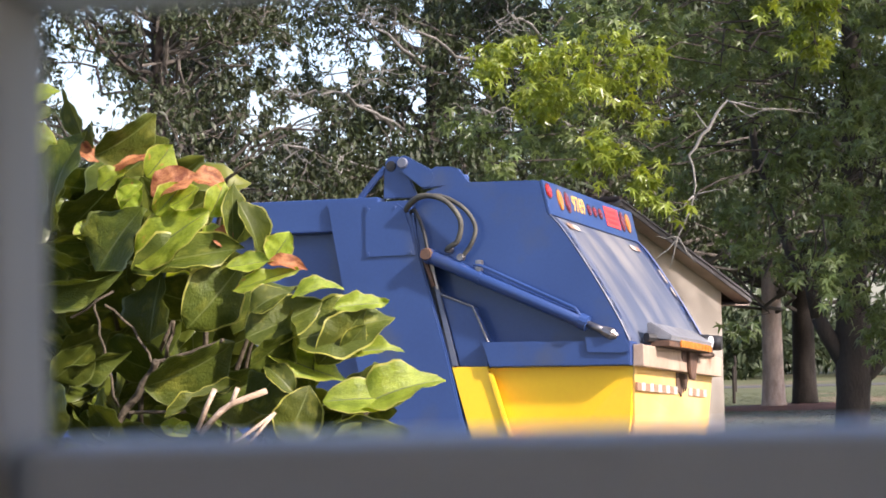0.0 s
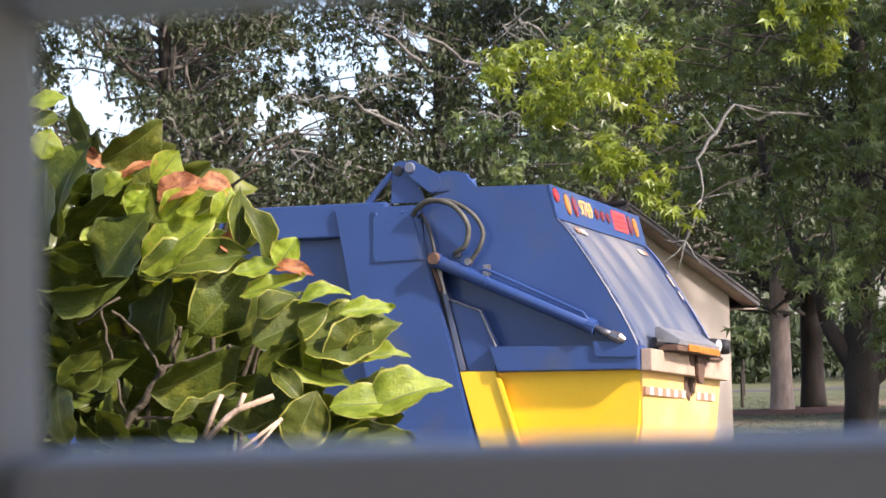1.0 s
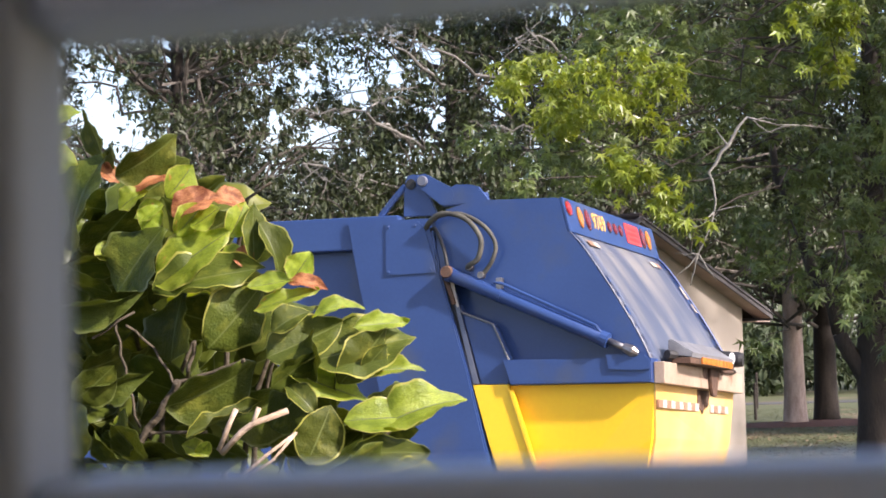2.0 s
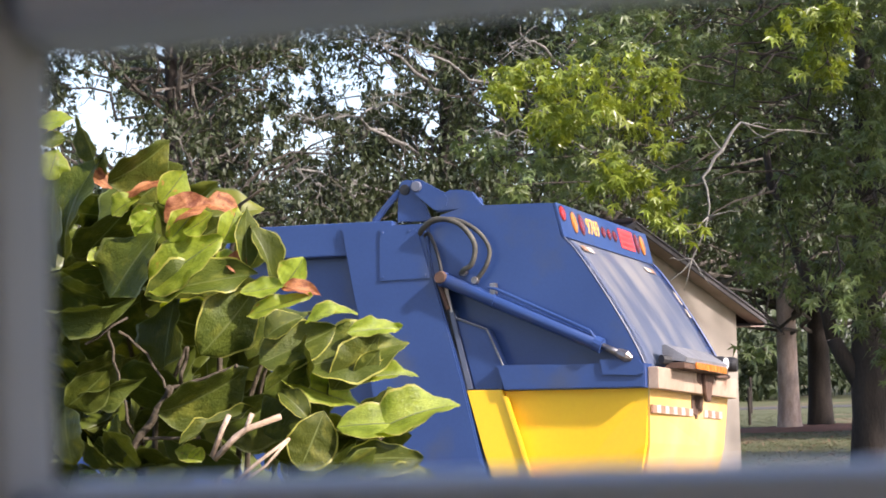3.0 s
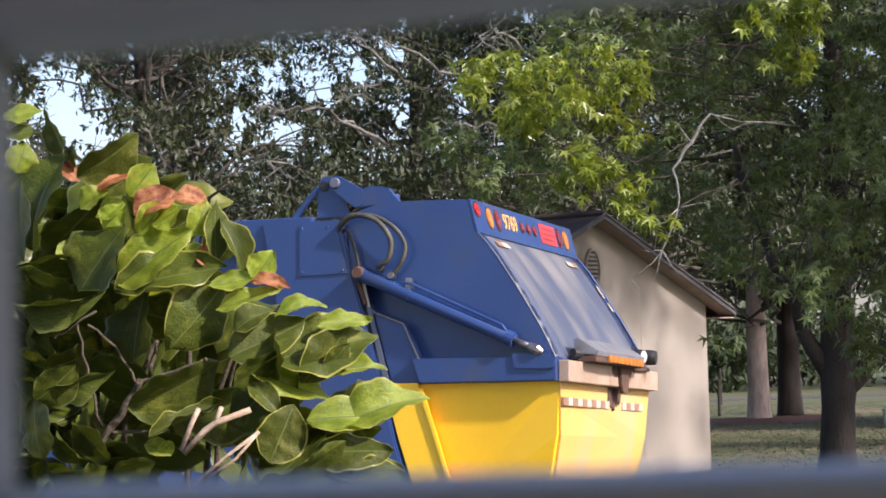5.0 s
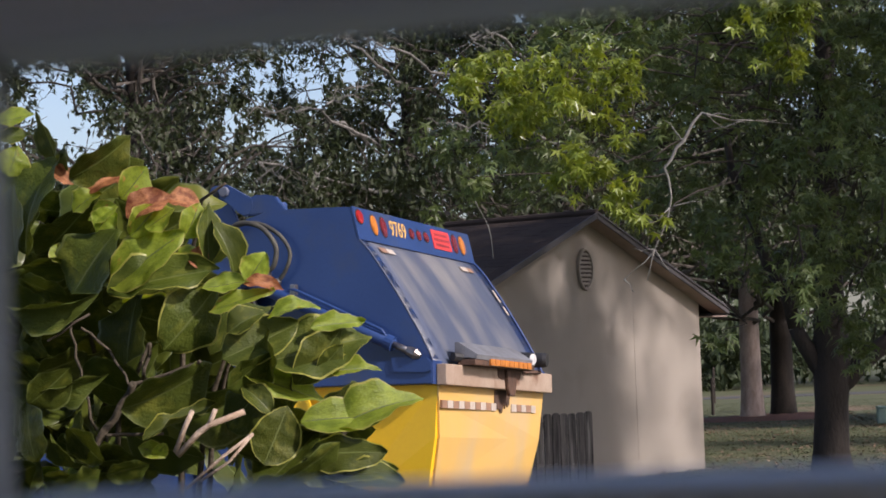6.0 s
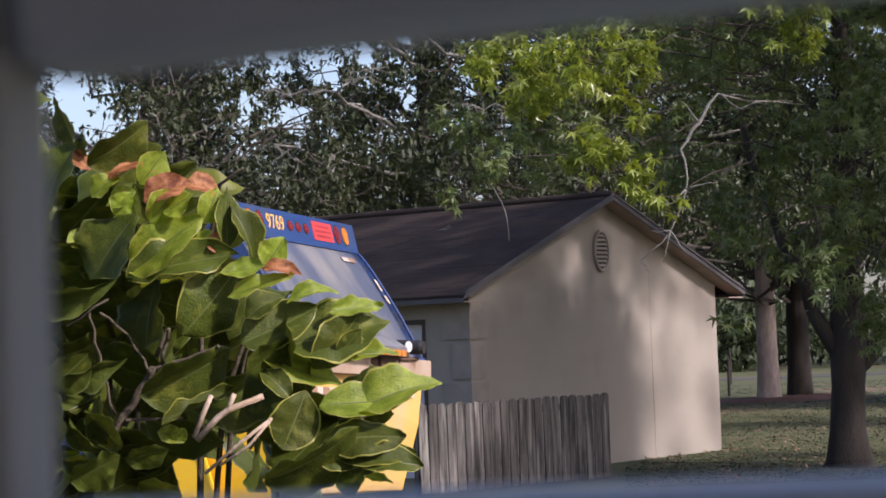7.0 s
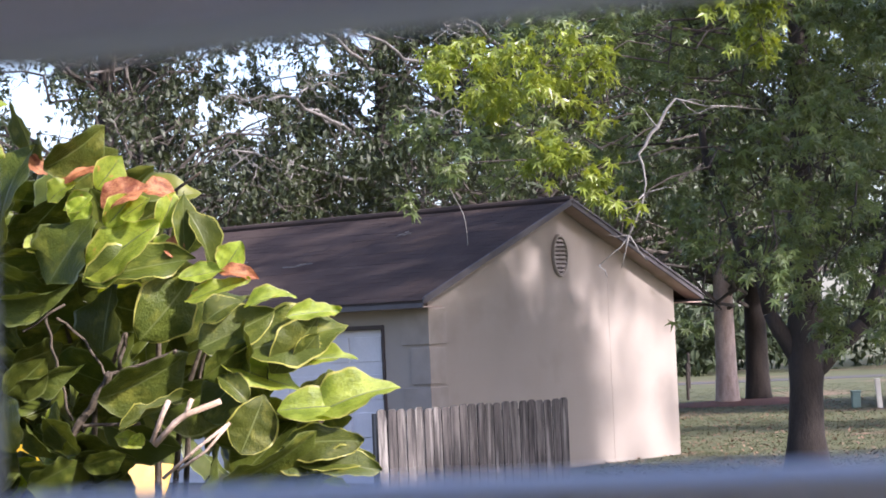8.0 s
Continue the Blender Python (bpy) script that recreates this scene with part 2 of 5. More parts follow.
def house():
    h = empty("house", HOUSE_AT)
    tagged(h, "small beige stucco house with dark shingled gable roof", "house")
    peak = EAVE + RISE * HW / 2
    under = 0.16
    bm = bmesh.new()
    prism(bm, [(0, -0.3), (HW, -0.3), (HW, EAVE - 0.08), (HW / 2, peak - 0.08), (0, EAVE - 0.08)], "y", 0, 0.2)
    part("gable_wall", bm, STUCCO, h, "beige stucco gable wall with faint stains")
    bm = bmesh.new()
    d0, d1, dt = 0.83, 5.71, 2.16
    box(bm, (0, 0.203, -0.3), (0.2, d0, EAVE - under))
    box(bm, (0, d0, dt), (0.2, d1, EAVE - under))
    box(bm, (0, d1, -0.3), (0.2, HL, EAVE - under))
    part("front_wall", bm, STUCCO, h)
    bm = bmesh.new()
    box(bm, (HW - 0.2, 0.203, -0.3), (HW, HL, EAVE - under))
    part("rear_wall", bm, STUCCO, h)
    bm = bmesh.new()
    prism(bm, [(0.203, -0.3), (HW - 0.203, -0.3), (HW - 0.203, EAVE - under), (HW / 2, peak - under - 0.05), (0.203, EAVE - under)], "y", HL - 0.2, HL)
    part("end_wall", bm, STUCCO, h)
    # roof: two slabs, each with courses of shingles
    roof = part("roof", prism(bmesh.new(), [(-OE, EAVE - RISE * OE - 0.06), (HW / 2, peak - 0.06), (HW + OE, EAVE - RISE * OE - 0.06),
                                           (HW + OE, EAVE - RISE * OE - 0.02), (HW / 2, peak - 0.02), (-OE, EAVE - RISE * OE - 0.02)],
                              "y", -OG + 0.03, HL + OG), SHINGLE, h, "dark brown asphalt shingle roof")
    rnd = random.Random(5)
    for side in (0, 1):
        verts, faces = [], []
        length = math.hypot(HW / 2 + OE, RISE * (HW / 2 + OE))
        rows = 24
        for r in range(rows):
            a, b = r / rows, (r + 1.12) / rows
            y = -OG
            while y < HL + OG:
                wd = rnd.uniform(0.28, 0.34)
                y1 = min(y + wd, HL + OG)
                lift = rnd.uniform(0.003, 0.008)
                for f, zz in ((a, lift), (min(b, 1.0), 0.004)):
                    x = -OE - 0.02 + f * (HW / 2 + OE + 0.02)
                    z = EAVE - RISE * OE - 0.02 + RISE * (x + OE) + zz
                    if side:
                        x = HW - x
                    verts += [(x, y + 0.004, z), (x, y1 - 0.004, z)]
                k = len(verts) - 4
                faces.append((k, k + 1, k + 3, k + 2) if not side else (k, k + 2, k + 3, k + 1))
                x0 = -OE - 0.02 + a * (HW / 2 + OE + 0.02)
                z0 = EAVE - RISE * OE - 0.02 + RISE * (x0 + OE)
                if side:
                    x0 = HW - x0
                verts += [(x0, y + 0.004, z0), (x0, y1 - 0.004, z0)]
                faces.append((k, k + 4, k + 5, k + 1))
                y = y1
        sh = raw("shingles", verts, faces, SHINGLE, roof)
        tagged(sh, kind="stuff")
    bm = bmesh.new()
    tube(bm, [(HW / 2, -OG, peak + 0.012), (HW / 2, HL + OG, peak + 0.012)], 0.05, 8)
    part("ridge_cap", bm, SHINGLE, roof)
    # rake boards and eave boards
    for sgn in (0, 1):
        bm = bmesh.new()
        z0, z1 = EAVE - RISE * OE, peak
        pts = [(-OE, z0 - 0.084), (HW / 2, z1 - 0.084), (HW / 2, z1 - 0.005), (-OE, z0 - 0.005)]
        if sgn:
            pts = [(HW - x, z) for x, z in pts]
        prism(bm, pts, "y", -OG - 0.0, -OG + 0.03, 0.004)
        part("rake_board", bm, FASCIA, h, "grey-brown painted rake board")
        bm = bmesh.new()
        pts = [(-OE, z0 - 0.011), (HW / 2, z1 - 0.011), (HW / 2, z1 + 0.016), (-OE - 0.02, z0 + 0.016)]
        if sgn:
            pts = [(HW - x, z) for x, z in pts]
        prism(bm, pts, "y", -OG - 0.022, -OG - 0.001)
        part("drip_edge", bm, FASCIA, h, "pale metal drip edge")
        bm = bmesh.new()
        x0 = -OE if not sgn else HW + OE - 0.03
        box(bm, (x0, -OG + 0.032, z0 - 0.125), (x0 + 0.03, HL + OG, z0 - 0.02), 0.004)
        part("eave_board", bm, FASCIA, h)
        bm = bmesh.new()
        a, b = (-OE + 0.031, 0.0) if not sgn else (HW, HW + OE - 0.031)
        box(bm, (a, -OG + 0.035, z0 - 0.122), (b, HL + OG - 0.01, z0 - 0.104))
        part("soffit", bm, SOFFIT, h)
        bm = bmesh.new()
        pts = [(-OE + 0.04, EAVE - RISE * (OE - 0.04) - 0.082), (HW / 2, peak - 0.082), (HW / 2, peak - 0.063), (-OE + 0.04, EAVE - RISE * (OE - 0.04) - 0.063)]
        if sgn:
            pts = [(HW - x, z) for x, z in pts]
        prism(bm, pts, "y", -OG + 0.032, -0.002)
        part("rake_soffit", bm, SOFFIT, h)
    # oval louvred vent near the peak
    vent_frame = part("vent", ring_plate(0.20, 0.32, 0.155, 0.27, 0.05), STUCCO_TRIM, h, "oval louvred gable vent with a moulded rim")
    vent_frame.matrix_basis = pose(HW / 2 + 0.02, -0.001, 3.16)
    bm = bmesh.new()
    ov = [(0.16 * math.cos(a), 0.275 * math.sin(a)) for a in [2 * math.pi * k / 24 for k in range(24)]]
    prism(bm, ov, "y", -0.006, 0.0)
    part("backing", bm, DARK_FRAME, vent_frame)
    for k in range(8):
        z = -0.22 + k * 0.063
        half = 0.155 * math.sqrt(max(0.0, 1 - (z / 0.275) ** 2))
        if half > 0.03:
            bm = bmesh.new()
            box(bm, (-half, -0.012, -0.022), (half, 0.002, 0.022), 0.0, pose(0, -0.018, z, -35))
            part("slat", bm, STUCCO_TRIM, vent_frame)
    bm = bmesh.new()
    box(bm, (4.492, -0.004, -0.02), (4.506, -0.0005, EAVE - 0.14 + RISE * (HW - 4.52)), 0.001)
    part("control_joint", bm, STUCCO_TRIM, h, "faint vertical joint in the stucco")
    # corner quoins wrapping round the front corner
    z = 2.42
    k = 0
    while z > 0.2:
        bm = bmesh.new()
        a, b = (0.46, 0.36) if k % 2 == 0 else (0.30, 0.31)
        box(bm, (-0.035, -0.035, z - 0.50), (b, a, z), 0.008)
        part("quoin", bm, STUCCO_TRIM, h)
        z -= 0.545
        k += 1
    # garage door with raised panels
    door = part("garage_door", box(bmesh.new(), (0.11, d0 + 0.002, -0.02), (0.15, d1 - 0.002, dt - 0.002)), DOOR_PAINT, h, "pale grey sectional garage door")
    for r in range(4):
        for c in range(8):
            bm = bmesh.new()
            y0, z0 = d0 + 0.1 + c * 0.59, 0.05 + r * 0.53
            box(bm, (0.094, y0, z0 + 0.07), (0.112, y0 + 0.5, z0 + 0.42), 0.008)
            part("panel", bm, DOOR_PAINT, door)
    for y0, y1, z0, z1 in ((d0 - 0.05, d0 + 0.0, -0.1, dt + 0.06), (d1, d1 + 0.05, -0.1, dt + 0.06), (d0 + 0.001, d1 - 0.001, dt, dt + 0.06)):
        bm = bmesh.new()
        box(bm, (-0.02, y0, z0), (0.09, y1, z1), 0.004)
        part("door_frame", bm, DARK_FRAME, h, "dark brown door frame")
    bm = bmesh.new()
    box(bm, (-0.06, -0.06, -0.35), (HW + 0.06, -0.003, -0.0), 0.01)
    part("footing", bm, MULCH, h, "reddish footing along the wall")


def ring_plate(a, b, a2, b2, depth, k=32):
    """An oval rim, thick along y, towards the outside."""
    bm = bmesh.new()
    rows = []
    for (p, q, d) in ((a, b, 0.0), (a, b, -depth * 0.7), (a * 0.96, b * 0.97, -depth), (a2 * 1.06, b2 * 1.04, -depth), (a2, b2, -depth * 0.7), (a2, b2, 0.0)):
        rows.append([bm.verts.new((p * math.cos(2 * math.pi * i / k), d, q * math.sin(2 * math.pi * i / k))) for i in range(k)])
    for r, s in zip(rows, rows[1:]):
        for i in range(k):
            bm.faces.new((r[i], r[(i + 1) % k], s[(i + 1) % k], s[i]))
    bmesh.ops.recalc_face_normals(bm, faces=bm.faces)
    return bm


house()


def picket_fence():
    a, b = Vector((-0.896, 27.0)), Vector((1.57, 29.2))
    n = 22
    step = (b - a) / n
    turn = math.degrees(math.atan2(step.y, step.x))
    w = step.length
    base = ground_z(a.x, a.y)
    f = empty("fence", pose(a.x, a.y, base, 0, 0, turn))
    tagged(f, "weathered grey wooden picket fence with dog-eared tops", "fence")
    rnd = random.Random(2)
    meshes = []
    for v in range(4):
        bm = bmesh.new()
        hw = w * 0.455
        top = 1.0
        prism(bm, [(-hw, 0.0), (hw, 0.0), (hw, top - 0.03), (hw - 0.028, top), (-hw + 0.028 + 0.004 * v, top), (-hw, top - 0.025)], "y", -0.009, 0.009, 0.002)
        me = bpy.data.meshes.new("picket")
        bm.to_mesh(me)
        bm.free()
        me.materials.append(FENCE_WOOD)
        meshes.append(me)
    for i in range(n):
        p = new("picket", meshes[i % 4])
        p.parent = f
        x = (i + 0.5) * w
        lift = rnd.uniform(-0.015, 0.012)
        m = pose(x, rnd.uniform(-0.006, 0.006), 0.02 + lift, 0, rnd.uniform(-0.7, 0.7), rnd.uniform(-2, 2))
        p.matrix_basis = m @ Matrix.Diagonal((1, 1, 1.242 - base - 0.02, 1))
    for z in (0.3, 0.95):
        bm = bmesh.new()
        box(bm, (0.0, 0.012, z), (w * n, 0.05, z + 0.09), 0.004)
        part("rail", bm, FENCE_WOOD, f)
    for x in (0.06, w * n / 2, w * n - 0.06):
        bm = bmesh.new()
        box(bm, (x - 0.045, 0.052, -0.1), (x + 0.045, 0.14, 1.1), 0.006)
        part("post", bm, FENCE_WOOD, f)


picket_fence()

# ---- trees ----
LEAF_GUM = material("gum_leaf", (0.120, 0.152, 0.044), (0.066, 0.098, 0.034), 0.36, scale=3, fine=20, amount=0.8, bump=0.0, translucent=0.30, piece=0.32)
# the gum's leaf again, brighter and yellower: sunlight on the sunny boughs painted in
LEAF_GUM_SUNLIT = material("gum_sunlit_leaf", (0.215, 0.265, 0.032), (0.12, 0.17, 0.026), 0.34, scale=3, fine=20, amount=0.8, bump=0.0, translucent=0.34, piece=0.25)
LEAF_OAK = material("oak_leaf", (0.034, 0.05, 0.017), (0.05, 0.066, 0.026), 0.5, scale=1, fine=10, amount=0.8, bump=0.0, translucent=0.22, piece=0.38)
LEAF_FAR = material("far_leaf", (0.045, 0.062, 0.024), (0.03, 0.044, 0.018), 0.7, scale=0.4, fine=4, amount=0.9, bump=0.0, translucent=0.2, piece=0.35)


def star_leaf(r):
    """Five-pointed sweetgum leaf: a fan round a raised middle."""
    v = [(0, 0, 0.0)]
    for k in range(5):
        a = math.radians(-112 + 56 * k)
        reach = (0.72, 0.95, 1.12, 0.95, 0.72)[k]
        v.append((r * reach * math.sin(a), r * (reach * math.cos(a)), -0.22 * r))
        if k < 4:
            b = a + math.radians(28)
            v.append((r * 0.30 * math.sin(b), r * 0.30 * math.cos(b), -0.02 * r))
    v.append((0, -0.10 * r, 0))
    f = [(0, i + 1, i) for i in range(1, 9)]
    return np.array(v), f


def oval_leaf(r):
    v = np.array([(0, -r, 0), (0.42 * r, -0.1 * r, 0.1 * r), (0, r, -0.15 * r), (-0.42 * r, -0.1 * r, 0.1 * r), (0, 0, 0)])
    return v, [(0, 1, 4), (1, 2, 4), (2, 3, 4), (3, 0, 4)]


def leaf_cloud(name, shape, places, downs, spins, sizes, mat, parent, tip=0.6, seed=1):
    """Many leaves in one mesh, each hung with its own turn."""
    base, faces = shape
    rs = np.random.RandomState(seed)
    n = len(places)
    k = len(base)
    ax = np.array(spins)
    tilt = np.array(downs)
    c, s = np.cos(ax), np.sin(ax)
    ct, st = np.cos(tilt), np.sin(tilt)
    roll = rs.uniform(-tip, tip, n)
    cr, sr = np.cos(roll), np.sin(roll)
    p = base[None, :, :] * np.array(sizes)[:, None, None]
    x, y, z = p[..., 0], p[..., 1], p[..., 2]
    x, z = x * cr[:, None] + z * sr[:, None], -x * sr[:, None] + z * cr[:, None]
    y, z = y * ct[:, None] + z * st[:, None], -y * st[:, None] + z * ct[:, None]
    x, y = x * c[:, None] - y * s[:, None], x * s[:, None] + y * c[:, None]
    out = np.stack([x, y, z], -1) + np.array(places)[:, None, :]
    verts = out.reshape(-1, 3)
    tri = np.array(faces)
    allf = (tri[None] + (np.arange(n) * k)[:, None, None]).reshape(-1, tri.shape[1])
    me = bpy.data.meshes.new(name)
    me.from_pydata(verts.tolist(), [], allf.tolist())
    me.materials.append(mat)
    me.update()
    ob = new(name, me)
    ob.parent = parent
    tagged(ob, kind="stuff")
    return ob


def crooked(rnd, a, b, n, wob):
    a, b = Vector(a), Vector(b)
    out = [a]
    for i in range(1, n):
        k = i / n
        out.append(a.lerp(b, k) + Vector([rnd.uniform(-wob, wob) for _ in range(3)]))
    return out + [b]


def limb(bm, rnd, a, b, r0, r1, n=6, wob=0.1, sides=7):
    pts = crooked(rnd, a, b, n, wob)
    tube(bm, pts, [r0 + (r1 - r0) * i / n for i in range(n + 1)], sides)
    return pts


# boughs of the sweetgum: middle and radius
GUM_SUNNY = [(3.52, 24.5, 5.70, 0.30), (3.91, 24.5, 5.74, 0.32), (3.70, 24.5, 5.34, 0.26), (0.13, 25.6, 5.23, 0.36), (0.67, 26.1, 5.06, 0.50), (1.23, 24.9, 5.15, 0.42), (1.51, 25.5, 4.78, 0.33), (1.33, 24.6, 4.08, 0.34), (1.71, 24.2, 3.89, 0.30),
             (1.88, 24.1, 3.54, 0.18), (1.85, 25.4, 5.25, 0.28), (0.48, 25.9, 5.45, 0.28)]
GUM_LOW = [(2.41, 26.9, 4.58, 0.44), (2.79, 28.9, 4.08, 0.43), (3.13, 28.4, 3.59, 0.39), (3.16, 27.0, 3.02, 0.33), (4.01, 28.3, 3.10, 0.44),
           (3.92, 26.8, 2.62, 0.25), (4.55, 27.6, 3.12, 0.38), (4.86, 26.9, 2.93, 0.40), (5.67, 29.0, 2.83, 0.39), (3.11, 26.6, 2.13, 0.18),
           (4.92, 27.5, 1.96, 0.28), (4.70, 27.8, 2.33, 0.26), (5.36, 26.8, 2.14, 0.25), (3.74, 27.7, 3.74, 0.45), (4.24, 26.3, 3.75, 0.40)]
GUM_HIGH = [(5.14, 28.2, 3.86, 0.46), (5.86, 29.4, 4.14, 0.48), (3.68, 27.0, 4.40, 0.44), (4.33, 26.6, 4.47, 0.5), (5.17, 27.4, 4.52, 0.52),
            (3.37, 30.2, 5.66, 0.58), (4.20, 30.4, 5.88, 0.58), (4.73, 28.9, 5.51, 0.55), (5.70, 30.0, 5.61, 0.57), (6.17, 29.7, 5.17, 0.49),
            (5.09, 27.4, 5.88, 0.52), (3.95, 26.0, 5.78, 0.50), (3.55, 28.8, 6.23, 0.55), (2.67, 28.3, 6.04, 0.46), (5.64, 27.3, 5.77, 0.45)]
GUM_FRONT = [(0.87, 26.7, 4.59, 0.44), (-0.14, 26.7, 4.60, 0.33), (0.14, 24.4, 4.04, 0.26), (-0.43, 25.3, 3.72, 0.14), (0.5, 25.6, 4.45, 0.25), (1.1, 25.4, 4.45, 0.3),
             (1.28, 26.6, 5.97, 0.32), (1.90, 26.6, 6.09, 0.40),
             (3.79, 25.6, 2.77, 0.24), (4.58, 25.8, 4.10, 0.30), (1.45, 26.0, 5.50, 0.30), (2.40, 27.0, 5.60, 0.40), (2.95, 27.4, 5.10, 0.38)]


# where the gum's crown stays open: side and height per metre of distance, and width
GUM_GAPS = [(0.1671, 0.1387, 0.006), (0.1374, 0.1224, 0.003)]


def gum_tree():
    rnd = random.Random(11)
    rs = np.random.RandomState(11)
    base = Vector((4.82, 29.64, ground_z(4.82, 29.64)))
    t = empty("sweetgum_tree", Matrix.Translation(base))
    tagged(t, "sweetgum tree with star-shaped green leaves and dark trunk", "tree")
    bm = bmesh.new()
    tube(bm, [(0, 0, -0.1), (0.0, 0, 0.12), (0.0, 0, 0.5), (0.03, 0, 1.1), (0.06, 0, 1.6), (0.08, 0.1, 2.6), (0.1, 0.1, 4.2), (0.2, 0.2, 6.5), (0.1, 0.1, 9.0)],
         [0.40, 0.31, 0.245, 0.225, 0.26, 0.2, 0.17, 0.12, 0.05], 14)
    limb(bm, rnd, (0.02, 0, 1.35), (-0.42, 0.0, 2.15), 0.15, 0.10, 4, 0.03)
    limb(bm, rnd, (-0.42, 0, 2.15), (-1.2, 0.3, 4.8), 0.10, 0.05, 6, 0.08)
    limb(bm, rnd, (0.06, 0, 1.3), (0.85, 0.0, 1.95), 0.16, 0.11, 4, 0.03)
    limb(bm, rnd, (0.85, 0, 1.95), (1.9, 0.2, 4.6), 0.11, 0.05, 6, 0.08)
    part("trunk", bm, BARK_DARK, t, smooth=True)
    bm = bmesh.new()
    places, downs, spins, sizes = [], [], [], []
    boughs = GUM_SUNNY + GUM_FRONT + GUM_LOW + GUM_HIGH
    seen = len(boughs)
    # upper crown above the view, which shades what is below
    for _ in range(60):
        a, r = rnd.uniform(0, 6.28), 3.6 * math.sqrt(rnd.random())
        boughs = boughs + [(4.9 + r * math.cos(a), 29.2 + r * math.sin(a), rnd.uniform(6.4, 10.5 - 0.6 * r), rnd.uniform(0.45, 0.75))]
    sunny_end = []
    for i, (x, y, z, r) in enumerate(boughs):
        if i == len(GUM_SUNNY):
            sunny_end.append(len(places))
        c = Vector((x, y, z)) - base
        far = math.hypot(c.x, c.y)
        anchor = Vector((0.1 + 0.3 * c.x, 0.1 + 0.35 * c.y, max(3.4, min(8.0, c.z + 0.25 + 0.08 * far))))
        if i < seen and c.z < 3.2:
            anchor = c + Vector((0.35, 0.3, rnd.uniform(0.6, 1.1)))
        limb(bm, rnd, anchor, c, 0.016, 0.006, 7, 0.2, 5)
        for _ in range(5):
            d = Vector([rnd.gauss(0, 1) for _ in range(3)]).normalized() * r * 0.9
            limb(bm, rnd, c, c + d, 0.010, 0.004, 3, 0.03, 4)
        n = int((190 if i < len(GUM_SUNNY) else 135) * (r / 0.4) ** 1.9) if i < seen else int(90 * (r / 0.5) ** 2)
        sub = [np.array(c) + rs.normal(0, 0.55, 3) * r * np.array([1, 1, 0.8]) for _ in range(9)]
        for _ in range(n):
            p = sub[rs.randint(9)] + rs.normal(0, 0.21, 3) * r
            if any(math.hypot((p[0] + base.x) / (p[1] + base.y) - u, (p[2] + base.z - EYE_Z) / (p[1] + base.y) - v) < w for u, v, w in GUM_GAPS):
                continue
            places.append(p)
            downs.append(rs.normal(0.95, 0.45))
            spins.append(rs.uniform(0, 6.28))
            sizes.append(rs.uniform(0.7, 1.25))
    tagged(part("branchwork", bm, BARK_DARK, t, "thin dark crooked branches"), kind="stuff")
    # the first leaves, on the sunny boughs, take the colour with sunlight in it
    k = sunny_end[0]
    leaf_cloud("young_leaves", star_leaf(0.128), places[:k], downs[:k], spins[:k], sizes[:k], LEAF_GUM_SUNLIT, t, 0.7, 5)
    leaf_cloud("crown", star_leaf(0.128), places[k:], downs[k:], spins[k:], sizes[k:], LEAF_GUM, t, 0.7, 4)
    # long bare branch hanging before the gable
    bm = bmesh.new()
    pts = [Vector(p) - base for p in ((4.0, 26.5, 4.72), (3.3, 25.2, 4.67), (2.69, 24.5, 4.66), (2.45, 24.5, 4.34), (2.24, 24.5, 4.09), (2.29, 24.5, 3.64), (2.08, 24.5, 3.14), (1.76, 24.5, 2.85))]
    pts = pts[:1] + [q + Vector((rnd.uniform(-0.03, 0.03), 0, rnd.uniform(-0.03, 0.03))) for q in pts[1:]]
    fine, rr = [], []
    radii = [0.007, 0.008, 0.014, 0.022, 0.017, 0.009, 0.008, 0.004]
    for i in range(7):
        for k in range(3):
            w = Vector((rnd.uniform(-0.045, 0.045), 0, rnd.uniform(-0.035, 0.035))) if k else Vector()
            fine.append(pts[i].lerp(pts[i + 1], k / 3) + w)
            rr.append(radii[i] + (radii[i + 1] - radii[i]) * k / 3)
    tube(bm, fine + [pts[7]], rr + [0.004], 7)
    limb(bm, rnd, (0.1, 0.0, 4.4), pts[0], 0.06, 0.010, 6, 0.08)
    for i, dx, dz in ((1, -0.5, -0.12), (2, 0.34, -0.05), (2, 0.3, -0.18), (3, -0.2, 0.25), (4, 0.22, 0.3), (5, 0.35, 0.05), (5, -0.3, -0.25), (6, 0.18, -0.3), (6, -0.1, -0.35), (6, -0.25, 0.02), (7, 0.1, -0.16)):
        q = pts[i] + Vector((dx, rnd.uniform(-0.1, 0.1), dz))
        limb(bm, rnd, pts[i], q, 0.011, 0.003, 4, 0.025, 5)
    part("bare_branch", bm, BARK_TWIG, t, "bare grey drooping branch", smooth=True)
    bm = bmesh.new()
    tube(bm, [tuple(q - base) for q in smooth_line([(0.02, 24.8, 4.30), (0.07, 24.8, 3.89), (0.25, 24.8, 3.49), (0.285, 24.8, 3.135)], 4)], 0.0045, 5)
    part("hanging_twig", bm, BARK_TWIG, t, "thin bare hanging twig", smooth=True)


gum_tree()

# where the crowns of the far oaks stay open: side and height per metre of distance, and width
GAPS = [(-0.188, 0.122, 0.024), (-0.174, 0.108, 0.015), (-0.155, 0.152, 0.008), (-0.1083, 0.104, 0.012), (-0.0849, 0.1053, 0.009), (-0.0338, 0.1437, 0.012), (-0.0198, 0.1025, 0.006), (-0.0497, 0.1378, 0.011), (-0.035, 0.1136, 0.006), (-0.012, 0.128, 0.006), (0.1671, 0.1387, 0.010), (-0.068, 0.125, 0.008), (-0.09, 0.137, 0.007)]


